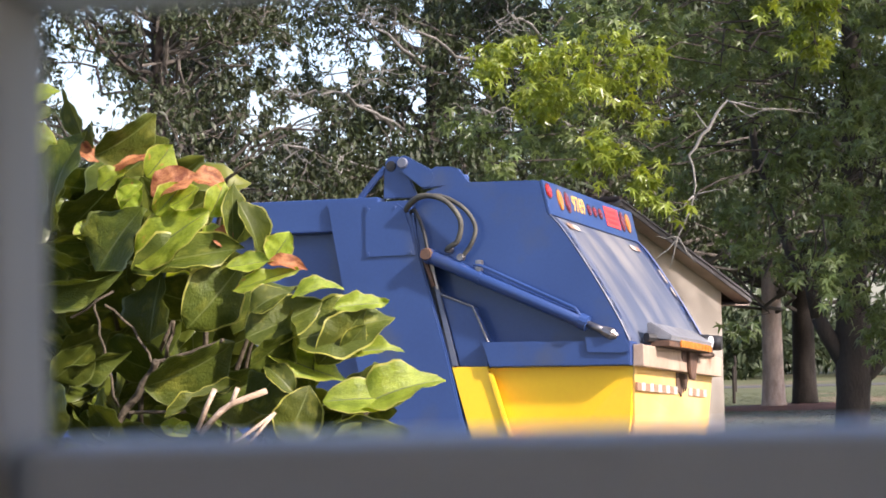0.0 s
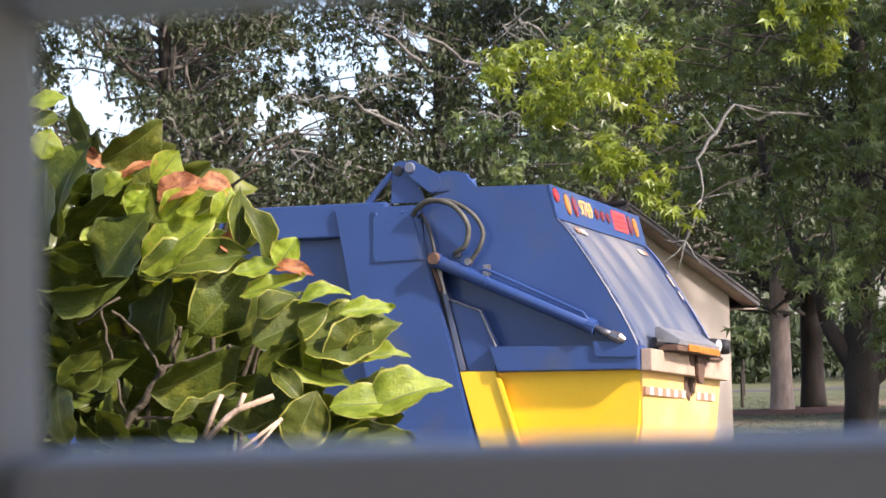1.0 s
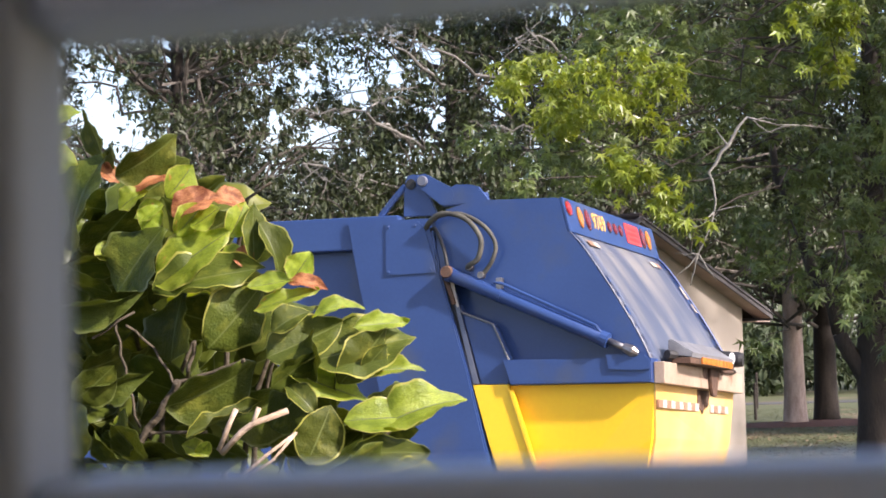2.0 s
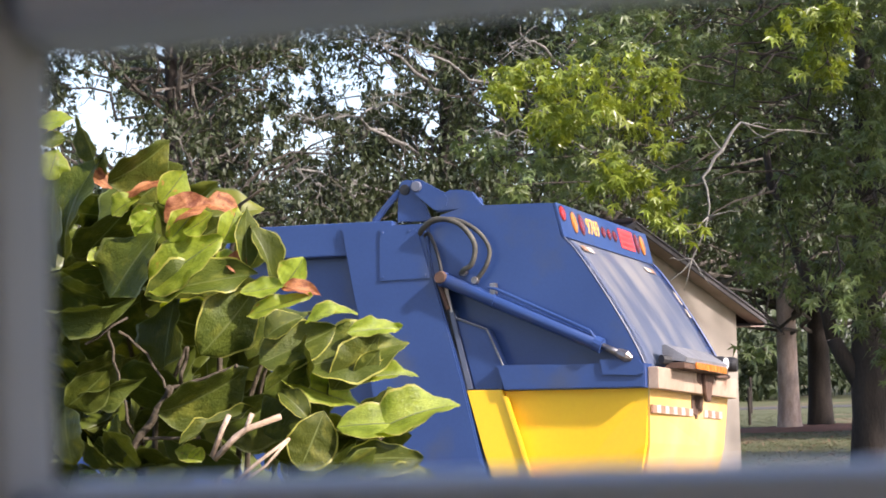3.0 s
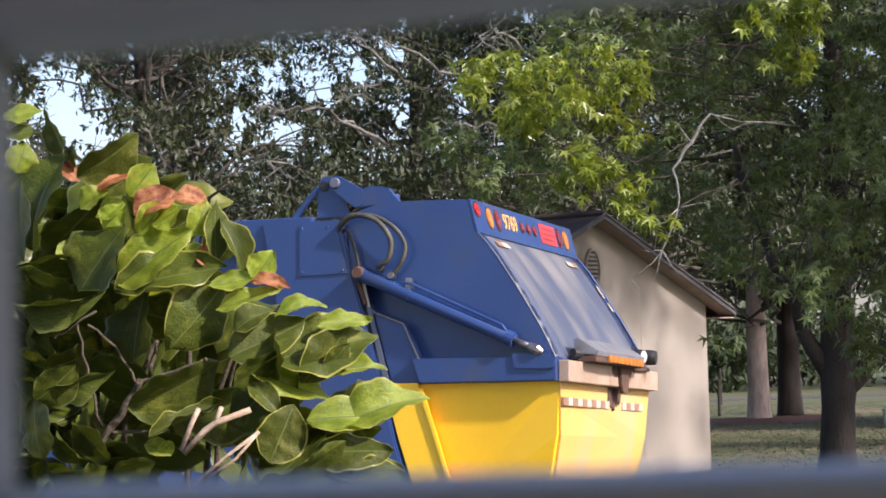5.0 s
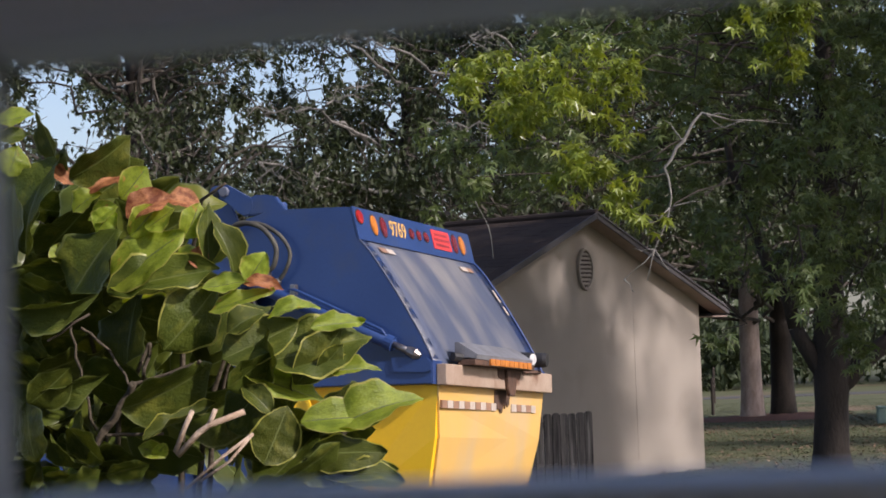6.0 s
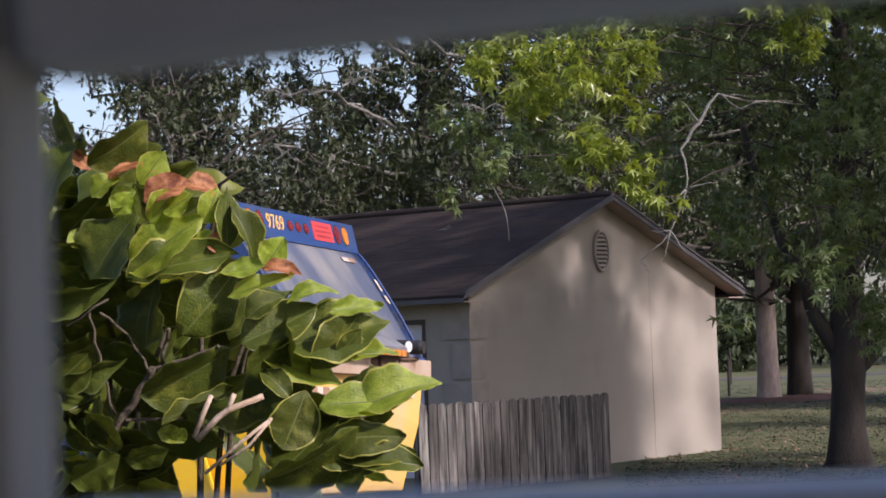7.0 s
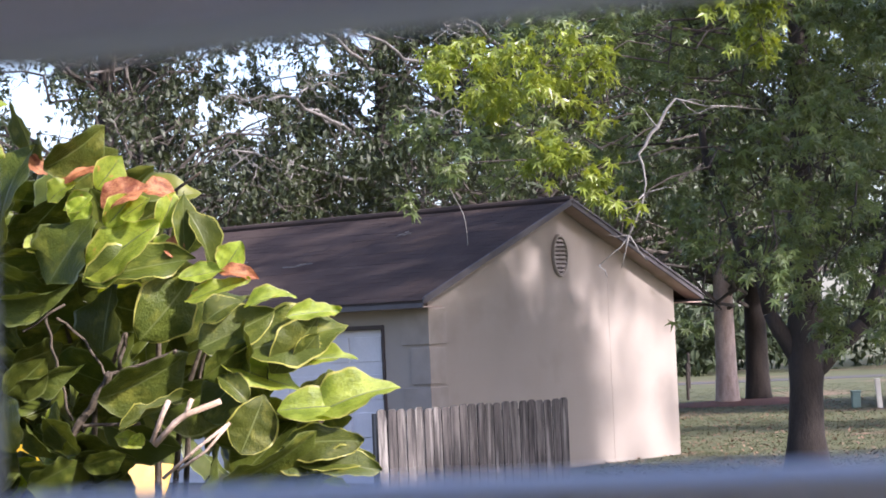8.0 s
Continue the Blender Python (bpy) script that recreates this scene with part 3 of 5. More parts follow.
def open_sky(x, y, z, slack):
    a, b = x / y, (z - 2.0) / y
    if b > 0.088 and a < 0.03:
        fleck = noise.noise(Vector((a * 95, b * 110, 5.1))) + 0.6 * noise.noise(Vector((a * 240, b * 260, 7.7)))
        if fleck * slack > 0.41:
            return True
    ragged = slack * (0.62 + 1.3 * noise.noise(Vector((a * 75, b * 75, 0.3))) + 1.5 * noise.noise(Vector((a * 190, b * 190, 2.3))) + 0.9 * noise.noise(Vector((a * 430, b * 430, 4.1))))
    return any(math.hypot((a - g[0]) * 0.85, b - g[1]) < g[2] * ragged for g in GAPS)


def oak_tree(x, y, height, spread, low, n_boughs, seed, bark, label, density=1.9, leaf=0.092, girth=0.4, lean=0.0):
    rnd = random.Random(seed)
    rs = np.random.RandomState(seed)
    base = Vector((x, y, ground_z(x, y)))
    t = empty("oak_tree", Matrix.Translation(base))
    tagged(t, label, "tree")
    bm = bmesh.new()
    tube(bm, [(0, 0, -0.1), (0, 0, 0.15), (0, 0, 0.8), (lean * 0.3, 0, height * 0.3), (lean * 0.7, 0, height * 0.6), (lean, 0, height * 0.95)],
         [girth * 1.5, girth * 1.15, girth, girth * 0.8, girth * 0.5, girth * 0.12], 12)
    part("trunk", bm, bark, t, smooth=True)
    bm = bmesh.new()
    places, downs, spins, sizes = [], [], [], []
    for _ in range(n_boughs):
        a, q = rnd.uniform(0, 6.283), math.sqrt(rnd.random())
        zf = rnd.uniform(0, 1)
        r = spread * q * (1.05 - 0.55 * zf)
        c = Vector((lean * 0.7 + r * math.cos(a), r * math.sin(a), low + zf * (height - low)))
        w = base + c
        if open_sky(w.x, w.y, w.z, 0.95):
            continue
        anchor = Vector((lean * 0.5, 0, max(low * 0.6, min(height * 0.9, c.z - 0.35 * r - 0.4))))
        pts = crooked(rnd, anchor, c, 8, 0.28)
        if sum(open_sky(*(base + q), 1.0) for q in pts) < 4:
            r0 = 0.03 + 0.006 * r
            tube(bm, pts, [r0 + (0.012 - r0) * i / 8 for i in range(9)], 5)
        for _ in range(4):
            d = Vector([rnd.gauss(0, 1) for _ in range(3)]).normalized() * 0.9
            limb(bm, rnd, c, c + d, 0.018, 0.005, 4, 0.08, 4)
        br = rnd.uniform(0.6, 1.15)
        sub = [np.array(c) + rs.normal(0, 0.6, 3) * br * np.array([1, 1, 0.7]) for _ in range(7)]
        for _ in range(int(150 * density * br)):
            p = sub[rs.randint(7)] + rs.normal(0, 0.22, 3) * br
            if open_sky(p[0] + base.x, p[1] + base.y, p[2] + base.z, rs.uniform(0.45, 1.15)):
                continue
            places.append(p)
            downs.append(rs.normal(0.5, 0.7))
            spins.append(rs.uniform(0, 6.28))
            sizes.append(rs.uniform(0.6, 1.3))
    tagged(part("branchwork", bm, BARK_GREY, t, "thin crooked grey branches"), kind="stuff")
    leaf_cloud("crown", oval_leaf(leaf), places, downs, spins, sizes, LEAF_OAK, t, 0.9, seed)
    return t


OAKS = [(-7.0, 46.0, 12.5, 6.0, 4.4, 200, 21, BARK_DARK, "broad oak with open crown and bare twigs"),
        (2.2, 47.5, 13.0, 6.0, 4.2, 190, 22, BARK_DARK, "broad oak with dense dark crown"),
        (-1.5, 58.0, 13.5, 6.0, 2.8, 220, 27, BARK_DARK, "tall oak with dark crown"),
        (-9.5, 68.0, 13.0, 7.0, 2.6, 240, 28, BARK_DARK, "broad oak with dark crown at the back of the lawn"),
        (7.47, 58.6, 15.0, 5.0, 4.2, 200, 23, BARK_PINE, "tall tree with pale scaly trunk on a mulch bed"),
        (8.5, 60.0, 15.0, 5.5, 4.2, 190, 24, BARK_DARK, "dark-trunked tree with dense crown"),
        (14.0, 52.0, 13.5, 5.5, 3.6, 200, 25, BARK_DARK, "oak with dense dark crown beside the lawn"),
        (-14.5, 55.0, 11.0, 6.0, 3.6, 170, 26, BARK_DARK, "oak with open crown and hanging twigs")]
def dead_limbs(tree):
    """Pale bare limbs that hang out of an oak's crown."""
    rnd = random.Random(17)
    for _ in range(9):
        a = Vector((rnd.uniform(-4.2, 1.2), 42.5 + rnd.uniform(-1, 1), rnd.uniform(5.2, 8.4))) - tree.location
        b = a + Vector((rnd.uniform(-1.5, 1.5), 0, rnd.uniform(-1.1, 0.5)))
        bm = bmesh.new()
        pts = limb(bm, rnd, a, b, 0.022, 0.009, 7, 0.1, 6)
        limb(bm, rnd, a, a + Vector((rnd.uniform(0.5, 2.0), 3.5, -0.4)), 0.022, 0.05, 5, 0.1, 6)
        for q in pts[2:]:
            for _ in range(2):
                limb(bm, rnd, q, q + Vector((rnd.uniform(-0.6, 0.6), rnd.uniform(-0.2, 0.2), rnd.uniform(-0.5, 0.4))), 0.012, 0.004, 4, 0.05, 4)
        part("bare_limb", bm, BARK_TWIG, tree, "pale bare dead limb")


for o in OAKS:
    ok = oak_tree(*o, girth=0.29 if o[7] is BARK_PINE else 0.2 if o[6] == 22 else 0.32)
    if o[6] == 22:
        dead_limbs(ok)

# tall trees to the side, whose shade lies over the lawn, the gum's trunk and part of the gable
for o in ((9.3, 24.7, 9.6, 2.4, 6.6, 82, 41, BARK_DARK, "tall oak beside the house shading its gable"),
          (15.3, 23.2, 11.5, 4.4, 6.0, 32, 42, BARK_DARK, "tall oak shading the lawn"),
          (21.0, 34.0, 14.0, 5.5, 6.0, 42, 43, BARK_DARK, "tall oak shading the lawn"),
          (24.0, 46.0, 15.0, 6.5, 6.0, 75, 44, BARK_DARK, "tall oak shading the lawn")):
    oak_tree(*o, girth=0.3, leaf=0.13, density=1.5)


def far_woods():
    rs = np.random.RandomState(31)
    places, downs, spins, sizes = [], [], [], []
    for _ in range(680):
        x = rs.uniform(-75, 75)
        y = rs.uniform(100, 135)
        h = rs.uniform(5.5, 8.5) if x < 0 else rs.uniform(9, 17)
        c = np.array([x, y, rs.uniform(0.8, 1.0) * h * rs.uniform(0.15, 1) ** 0.6])
        for _ in range(125):
            places.append(c + rs.normal(0, 1.0, 3) * np.array([1.3, 1.0, 0.75]))
            downs.append(rs.normal(0.5, 0.7))
            spins.append(rs.uniform(0, 6.28))
            sizes.append(rs.uniform(0.7, 1.5))
    for _ in range(420):
        c = np.array([rs.uniform(-75, 75), rs.uniform(96, 118), rs.uniform(0.4, 3.4)])
        for _ in range(125):
            places.append(c + rs.normal(0, 0.8, 3) * np.array([1.3, 1.0, 0.6]))
            downs.append(rs.normal(0.5, 0.7))
            spins.append(rs.uniform(0, 6.28))
            sizes.append(rs.uniform(0.7, 1.5))
    ob = leaf_cloud("woods", oval_leaf(0.25), places, downs, spins, sizes, LEAF_FAR, None, 0.9, 3)
    tagged(ob, "distant mixed woods behind the lawn", "woods", kind="stuff")


far_woods()

# ---- shrub ----
SHRUB = material("shrub_leaf", (0.072, 0.088, 0.011), (0.036, 0.052, 0.008), 0.44, scale=4.5, fine=34, amount=0.9, bump=0.3, translucent=0.12, piece=0.3, spec=0.2, stain=(0.13, 0.14, 0.022), stain_at=(0.55, 0.72), stain_scale=4)
# yellow-green of new growth, brightened so that sunlit leaves have their light in the colour
SHRUB_YOUNG_LIT = material("shrub_young_lit_leaf", (0.30, 0.37, 0.042), (0.145, 0.205, 0.018), 0.36, scale=4.5, fine=34, amount=0.5, bump=0.3, translucent=0.4, piece=0.2, stain=(0.40, 0.22, 0.05), stain_at=(0.66, 0.72), stain_scale=5)
SHRUB_DRY = material("shrub_dry_leaf", (0.16, 0.045, 0.015), (0.46, 0.20, 0.078), 0.55, scale=4.0, fine=30, amount=0.45, bump=0.3, translucent=0.28, piece=0.1)
# bright leaf edge: the glow of sun from behind, put into the colour
SHRUB_LIT_RIM = material("shrub_leaf_lit_rim", (0.34, 0.36, 0.07), (0.42, 0.38, 0.10), 0.4, scale=20, fine=90, amount=0.8, bump=0.0, translucent=0.4)
SHRUB_RIB = material("shrub_leaf_rib", (0.12, 0.145, 0.042), None, 0.4, scale=20, fine=90, amount=0.6, bump=0.0, translucent=0.2)
SHRUB_STEM = material("shrub_stem", (0.055, 0.042, 0.026), (0.085, 0.065, 0.04), 0.8, scale=40, fine=160, bump=0.3)
SHRUB_CUT = material("shrub_cut_stem", (0.46, 0.36, 0.27), (0.34, 0.24, 0.16), 0.8, scale=40, fine=160, bump=0.3)


def leaf_mesh(kind, curl, fold, wave, seed):
    """A pointed oval leaf of unit length along x and unit width, folded at the rib, its rim painted as if backlit on
    kinds 1 and 3.
    """
    rnd = random.Random(seed)
    cols = [-1.0, -0.93, -0.5, -0.03, 0.03, 0.5, 0.93, 1.0]
    rows = 14
    verts, faces, mats = [], [], []
    ph = rnd.uniform(0, 6)
    for i in range(rows + 1):
        u = i / rows
        half = 0.5 * (math.sin(math.pi * u ** 0.9) ** 0.72 if 0 < u < 1 else 0.0) * (1 - 0.35 * max(0, u - 0.7) / 0.3) * (1 + wave * 0.3 * math.sin(ph * 2 + u * 17.0)) + 0.004
        for c in cols:
            y = c * half
            z = -curl * (u - 0.35) ** 2 + fold * abs(c) * half + wave * abs(c) ** 2 * (math.sin(ph + u * 9.0 + (2.0 if c > 0 else 0)) + 0.5 * math.sin(ph * 3 + u * 23.0 + (1.3 if c > 0 else 0))) * 0.9
            z -= 0.012 if abs(c) < 0.1 else 0.0
            verts.append((u, y, z))
    n = len(cols)
    for i in range(rows):
        for j in range(n - 1):
            faces.append((i * n + j, (i + 1) * n + j, (i + 1) * n + j + 1, i * n + j + 1))
            mats.append(1 if j in (0, n - 2) else 2 if j == 3 else 0)
    me = bpy.data.meshes.new("leaf")
    me.from_pydata(verts, [], faces)
    body = (SHRUB, SHRUB_YOUNG_LIT, SHRUB_DRY, SHRUB)[kind]
    rim = (SHRUB_RIB, SHRUB_LIT_RIM, SHRUB_DRY, SHRUB_LIT_RIM)[kind]
    for m in (body, rim, SHRUB_DRY if kind == 2 else SHRUB_RIB):
        me.materials.append(m)
    me.polygons.foreach_set("material_index", mats)
    me.polygons.foreach_set("use_smooth", [True] * len(mats))
    me.update()
    return me


LEAVES = [[leaf_mesh(k, c, f, w, 10 * k + i) for i, (c, f, w) in enumerate(((0.25, 0.30, 0.06), (0.5, 0.5, 0.10), (0.12, 0.22, 0.09), (0.7, 0.6, 0.12), (-0.2, 0.35, 0.08), (0.35, -0.15, 0.11), (0.9, 0.7, 0.09), (0.2, 0.45, 0.14)))] for k in range(4)]

# leaves by twig, from the back to the front: base (x, z), tip (x, z), width, kind (0 turned from the sun, 1 new growth
# and leaves painted sunlit, 2 dry, 3 turned to the sun)
TWIGS = {
    "depth": [
        (-0.628, 2.152, -0.534, 2.153, 0.025, 0),
        (-0.566, 2.109, -0.629, 2.132, 0.025, 0),
        (-0.626, 2.048, -0.542, 2.055, 0.036, 0),
        (-0.608, 2.001, -0.543, 2.024, 0.039, 0),
        (-0.622, 1.988, -0.614, 1.898, 0.040, 0),
        (-0.591, 2.026, -0.630, 2.074, 0.031, 0),
        (-0.594, 1.917, -0.551, 1.867, 0.023, 0),
        (-0.580, 2.182, -0.557, 2.156, 0.028, 1),
        (-0.565, 1.964, -0.549, 1.974, 0.011, 1),
        (-0.562, 1.922, -0.549, 1.939, 0.014, 1),
        (-0.468, 1.896, -0.432, 1.882, 0.020, 1),
        (-0.428, 1.898, -0.448, 1.880, 0.016, 1),
    ],
    "heart": [
        (-0.344, 1.917, -0.288, 1.977, 0.059, 0),
        (-0.254, 1.934, -0.281, 2.001, 0.040, 0),
        (-0.482, 2.008, -0.467, 2.103, 0.064, 0),
        (-0.656, 2.356, -0.602, 2.365, 0.022, 1),
        (-0.656, 2.332, -0.610, 2.340, 0.020, 3),
        (-0.637, 2.279, -0.623, 2.320, 0.034, 1),
        (-0.566, 2.291, -0.594, 2.367, 0.023, 0),
        (-0.553, 2.283, -0.559, 2.321, 0.017, 0),
        (-0.580, 2.285, -0.547, 2.269, 0.020, 2),
        (-0.530, 2.254, -0.477, 2.284, 0.033, 2),
        (-0.485, 2.232, -0.525, 2.215, 0.026, 1),
        (-0.491, 2.229, -0.513, 2.197, 0.028, 1),
    ],
    "crown": [
        (-0.548, 2.226, -0.511, 2.253, 0.028, 1),
        (-0.478, 2.240, -0.443, 2.283, 0.036, 1),
        (-0.414, 2.238, -0.369, 2.233, 0.025, 2),
        (-0.473, 2.216, -0.411, 2.245, 0.034, 2),
        (-0.466, 2.187, -0.428, 2.229, 0.039, 1),
        (-0.445, 2.198, -0.405, 2.222, 0.034, 1),
        (-0.549, 2.269, -0.464, 2.319, 0.039, 0),
        (-0.620, 2.170, -0.584, 2.305, 0.078, 0),
        (-0.358, 2.146, -0.358, 2.226, 0.028, 3),
        (-0.390, 2.182, -0.367, 2.228, 0.033, 1),
        (-0.350, 2.207, -0.313, 2.125, 0.026, 3),
        (-0.405, 2.145, -0.364, 2.167, 0.023, 1),
    ],
    "shoulder": [
        (-0.386, 2.161, -0.358, 2.145, 0.025, 2),
        (-0.307, 2.117, -0.278, 2.155, 0.033, 1),
        (-0.497, 2.118, -0.398, 2.188, 0.058, 1),
        (-0.549, 2.109, -0.489, 2.196, 0.076, 0),
        (-0.422, 2.027, -0.347, 2.112, 0.067, 3),
        (-0.359, 2.079, -0.272, 2.106, 0.020, 1),
        (-0.499, 2.113, -0.351, 2.140, 0.048, 3),
        (-0.367, 2.111, -0.301, 2.120, 0.022, 1),
        (-0.309, 2.117, -0.257, 2.111, 0.017, 2),
        (-0.639, 2.091, -0.519, 2.092, 0.031, 0),
        (-0.638, 1.988, -0.509, 1.981, 0.026, 0),
        (-0.624, 2.265, -0.626, 2.160, 0.047, 0),
    ],
    "flank": [
        (-0.277, 2.069, -0.211, 2.087, 0.017, 1),
        (-0.217, 1.989, -0.126, 1.997, 0.020, 1),
        (-0.209, 1.992, -0.176, 2.025, 0.025, 3),
        (-0.241, 1.973, -0.175, 2.044, 0.047, 3),
        (-0.283, 2.007, -0.144, 2.038, 0.069, 3),
        (-0.219, 2.053, -0.148, 2.059, 0.022, 1),
        (-0.341, 2.013, -0.242, 2.055, 0.058, 3),
        (-0.480, 1.946, -0.360, 1.995, 0.058, 0),
        (-0.453, 1.908, -0.358, 1.953, 0.014, 3),
        (-0.322, 1.999, -0.209, 1.950, 0.034, 1),
        (-0.272, 1.977, -0.282, 2.047, 0.031, 0),
        (-0.333, 2.049, -0.285, 2.079, 0.031, 3),
    ],
    "hem": [
        (-0.196, 1.914, -0.077, 1.959, 0.045, 1),
        (-0.236, 1.925, -0.124, 1.929, 0.040, 1),
        (-0.232, 1.878, -0.125, 1.883, 0.042, 3),
        (-0.287, 1.867, -0.253, 1.941, 0.056, 3),
        (-0.211, 1.854, -0.110, 1.857, 0.033, 3),
        (-0.244, 1.861, -0.182, 1.850, 0.033, 3),
        (-0.335, 1.971, -0.271, 2.016, 0.031, 0),
        (-0.527, 1.884, -0.538, 1.946, 0.031, 0),
        (-0.501, 1.860, -0.446, 1.874, 0.028, 0),
        (-0.587, 1.862, -0.525, 1.853, 0.031, 0),
        (-0.273, 1.938, -0.311, 1.978, 0.026, 3),
    ],
    "foot": [
        (-0.183, 1.847, -0.100, 1.844, 0.033, 3),
        (-0.312, 1.822, -0.184, 1.878, 0.051, 0),
        (-0.200, 1.799, -0.185, 1.838, 0.031, 0),
        (-0.178, 1.826, -0.138, 1.819, 0.009, 1),
        (-0.602, 1.960, -0.546, 2.004, 0.039, 0),
        (-0.597, 1.882, -0.610, 1.960, 0.047, 0),
        (-0.504, 1.878, -0.549, 1.927, 0.039, 0),
        (-0.575, 1.835, -0.512, 1.863, 0.039, 0),
        (-0.482, 1.831, -0.429, 1.813, 0.031, 0),
    ],
}


def put_leaf(parent, origin, a, b, width, kind, lit, tilt, variant):
    """A leaf from a to b, rolled about its rib by tilt degrees, to the sun (lit 1) or from it (lit -1)."""
    ob = new("leaf", LEAVES[kind][variant])
    ob.parent = parent
    d = b - a
    x = d.normalized()
    side = Vector((0, -1, 0))
    zax = (side - x * side.dot(x)).normalized()
    yax = zax.cross(x)
    m = Matrix((x, yax, zax)).transposed().to_4x4()
    if yax.dot(SUN) * lit > 0:
        tilt = -tilt
    m = Matrix.Translation(a - origin) @ m @ pose(0, 0, 0, tilt, 0, 0)
    # wider when rolled, so that the blade keeps its breadth
    ob.matrix_basis = m @ Matrix.Diagonal((d.length * 1.06, 1.22 * width / max(0.5, math.cos(radians(tilt))), d.length * 0.55, 1))
    return ob


def thin_spot(x, y, z):
    """The thin place low in the shrub, behind the cut twigs, that one sees through."""
    u, v = 3.0 * x / y, EYE_Z + 3.0 * (z - EYE_Z) / y
    return -0.475 < u < -0.325 and 1.70 < v < 1.925


def shrub():
    rnd = random.Random(8)
    origin = Vector((-0.45, 3.15, ground_z(-0.45, 3.15)))
    s = empty("shrub", Matrix.Translation(origin))
    tagged(s, "broad-leaved shrub with glossy green and yellowing leaves", "shrub")
    k = 0
    count = sum(len(v) for v in TWIGS.values())
    for leaves in TWIGS.values():
        for x0, z0, x1, z1, w, kind in leaves:
            y = 3.05 - 0.10 * k / count
            lit = -1 if kind == 0 else 1
            lean = rnd.uniform(-0.15, 0.35) * abs(x1 - x0)
            put_leaf(s, origin, Vector((x0, y, z0)), Vector((x1, y + lean, z1)), w, kind, lit,
                     rnd.uniform(46, 58) if lit < 0 else rnd.uniform(26, 44), 6 if kind == 2 else (k * 5 + k // 8) % 8)
            k += 1
    # the leaves deeper in
    made = 0
    while made < 150:
        x, z = rnd.uniform(-0.80, -0.10), rnd.uniform(1.45, 2.28)
        edge = -0.40 if z > 2.13 else -0.40 + (2.13 - z) * 0.85 if z > 1.95 else -0.21
        y = rnd.uniform(3.08, 3.5)
        if x > edge or (z > 2.2 and x > -0.5) or thin_spot(x, y, z):
            continue
        a = rnd.uniform(-0.5, 0.9) if rnd.random() < 0.8 else rnd.uniform(2, 3.6)
        ln = rnd.uniform(0.07, 0.125)
        b = Vector((x + ln * math.cos(a), y + rnd.uniform(-0.07, 0.05), z + ln * math.sin(a)))
        if b.x > edge + 0.07:
            continue
        put_leaf(s, origin, Vector((x, y, z)), b, ln * rnd.uniform(0.4, 0.62), 1 if rnd.random() < 0.07 else 0, -1, rnd.uniform(42, 60), rnd.randrange(8))
        made += 1
    # the crowded leaves behind, in one mesh
    verts, faces, idx = [], [], []
    me0 = LEAVES[0][1]
    co = [v.co.copy() for v in me0.vertices]
    polys = [(tuple(p.vertices), p.material_index) for p in me0.polygons]
    for _ in range(800):
        x, z = rnd.uniform(-0.95, -0.12), rnd.uniform(1.2, 2.26)
        edge = -0.46 if z > 2.05 else -0.46 + (2.05 - z) * 0.8 if z > 1.85 else -0.3
        y = rnd.uniform(3.15, 3.8)
        if x > edge or thin_spot(x, y, z):
            continue
        m = Matrix.Translation(Vector((x, y, z)) - origin) @ Euler([rnd.uniform(0, 6.28), rnd.uniform(-1, 1), rnd.uniform(0, 6.28)]).to_matrix().to_4x4() @ Matrix.Diagonal((0.12, 0.075, 0.06, 1))
        k0 = len(verts)
        verts += [tuple(m @ v) for v in co]
        for f, i in polys:
            faces.append(tuple(j + k0 for j in f))
            idx.append(i)
    mass = raw("inner_foliage", verts, faces, SHRUB, s, True)
    mass.data.materials.append(SHRUB_RIB)
    mass.data.materials.append(SHRUB_RIB)
    mass.data.polygons.foreach_set("material_index", idx)
    tagged(mass, kind="stuff")
    # stems
    stems = [((0.0, 0.0, -0.05), (-0.10, 0.02, 1.05), (-0.066, -0.1, 1.38), (-0.02, -0.12, 1.48), (0.012, -0.1, 1.55)),
             ((0.02, 0.03, -0.05), (0.0, 0.0, 0.95), (0.06, -0.1, 1.38), (0.10, -0.12, 1.48), (0.13, -0.12, 1.51)),
             ((-0.03, 0.05, -0.05), (-0.12, 0.05, 1.2), (-0.10, 0.0, 1.40), (-0.12, -0.05, 1.55), (-0.13, -0.08, 1.62)),
             ((0.01, 0.0, -0.05), (0.05, 0.0, 0.9), (0.14, -0.05, 1.28), (0.25, -0.08, 1.34), (0.32, -0.1, 1.40)),
             ((0.0, 0.02, -0.05), (0.0, 0.02, 1.1), (0.02, 0.0, 1.55), (0.06, -0.06, 1.70), (0.10, -0.1, 1.72)),
             ((0.02, 0.0, -0.05), (0.03, 0.0, 1.0), (0.06, -0.02, 1.35), (0.09, -0.06, 1.45), (0.12, -0.1, 1.50))]
    for st in stems:
        bm = bmesh.new()
        tube(bm, [(x, y + 0.12 * min(1, z), z) for x, y, z in st], [0.011, 0.006, 0.004, 0.003, 0.002], 8)
        part("stem", bm, SHRUB_STEM, s, smooth=True)
    zo = origin.z
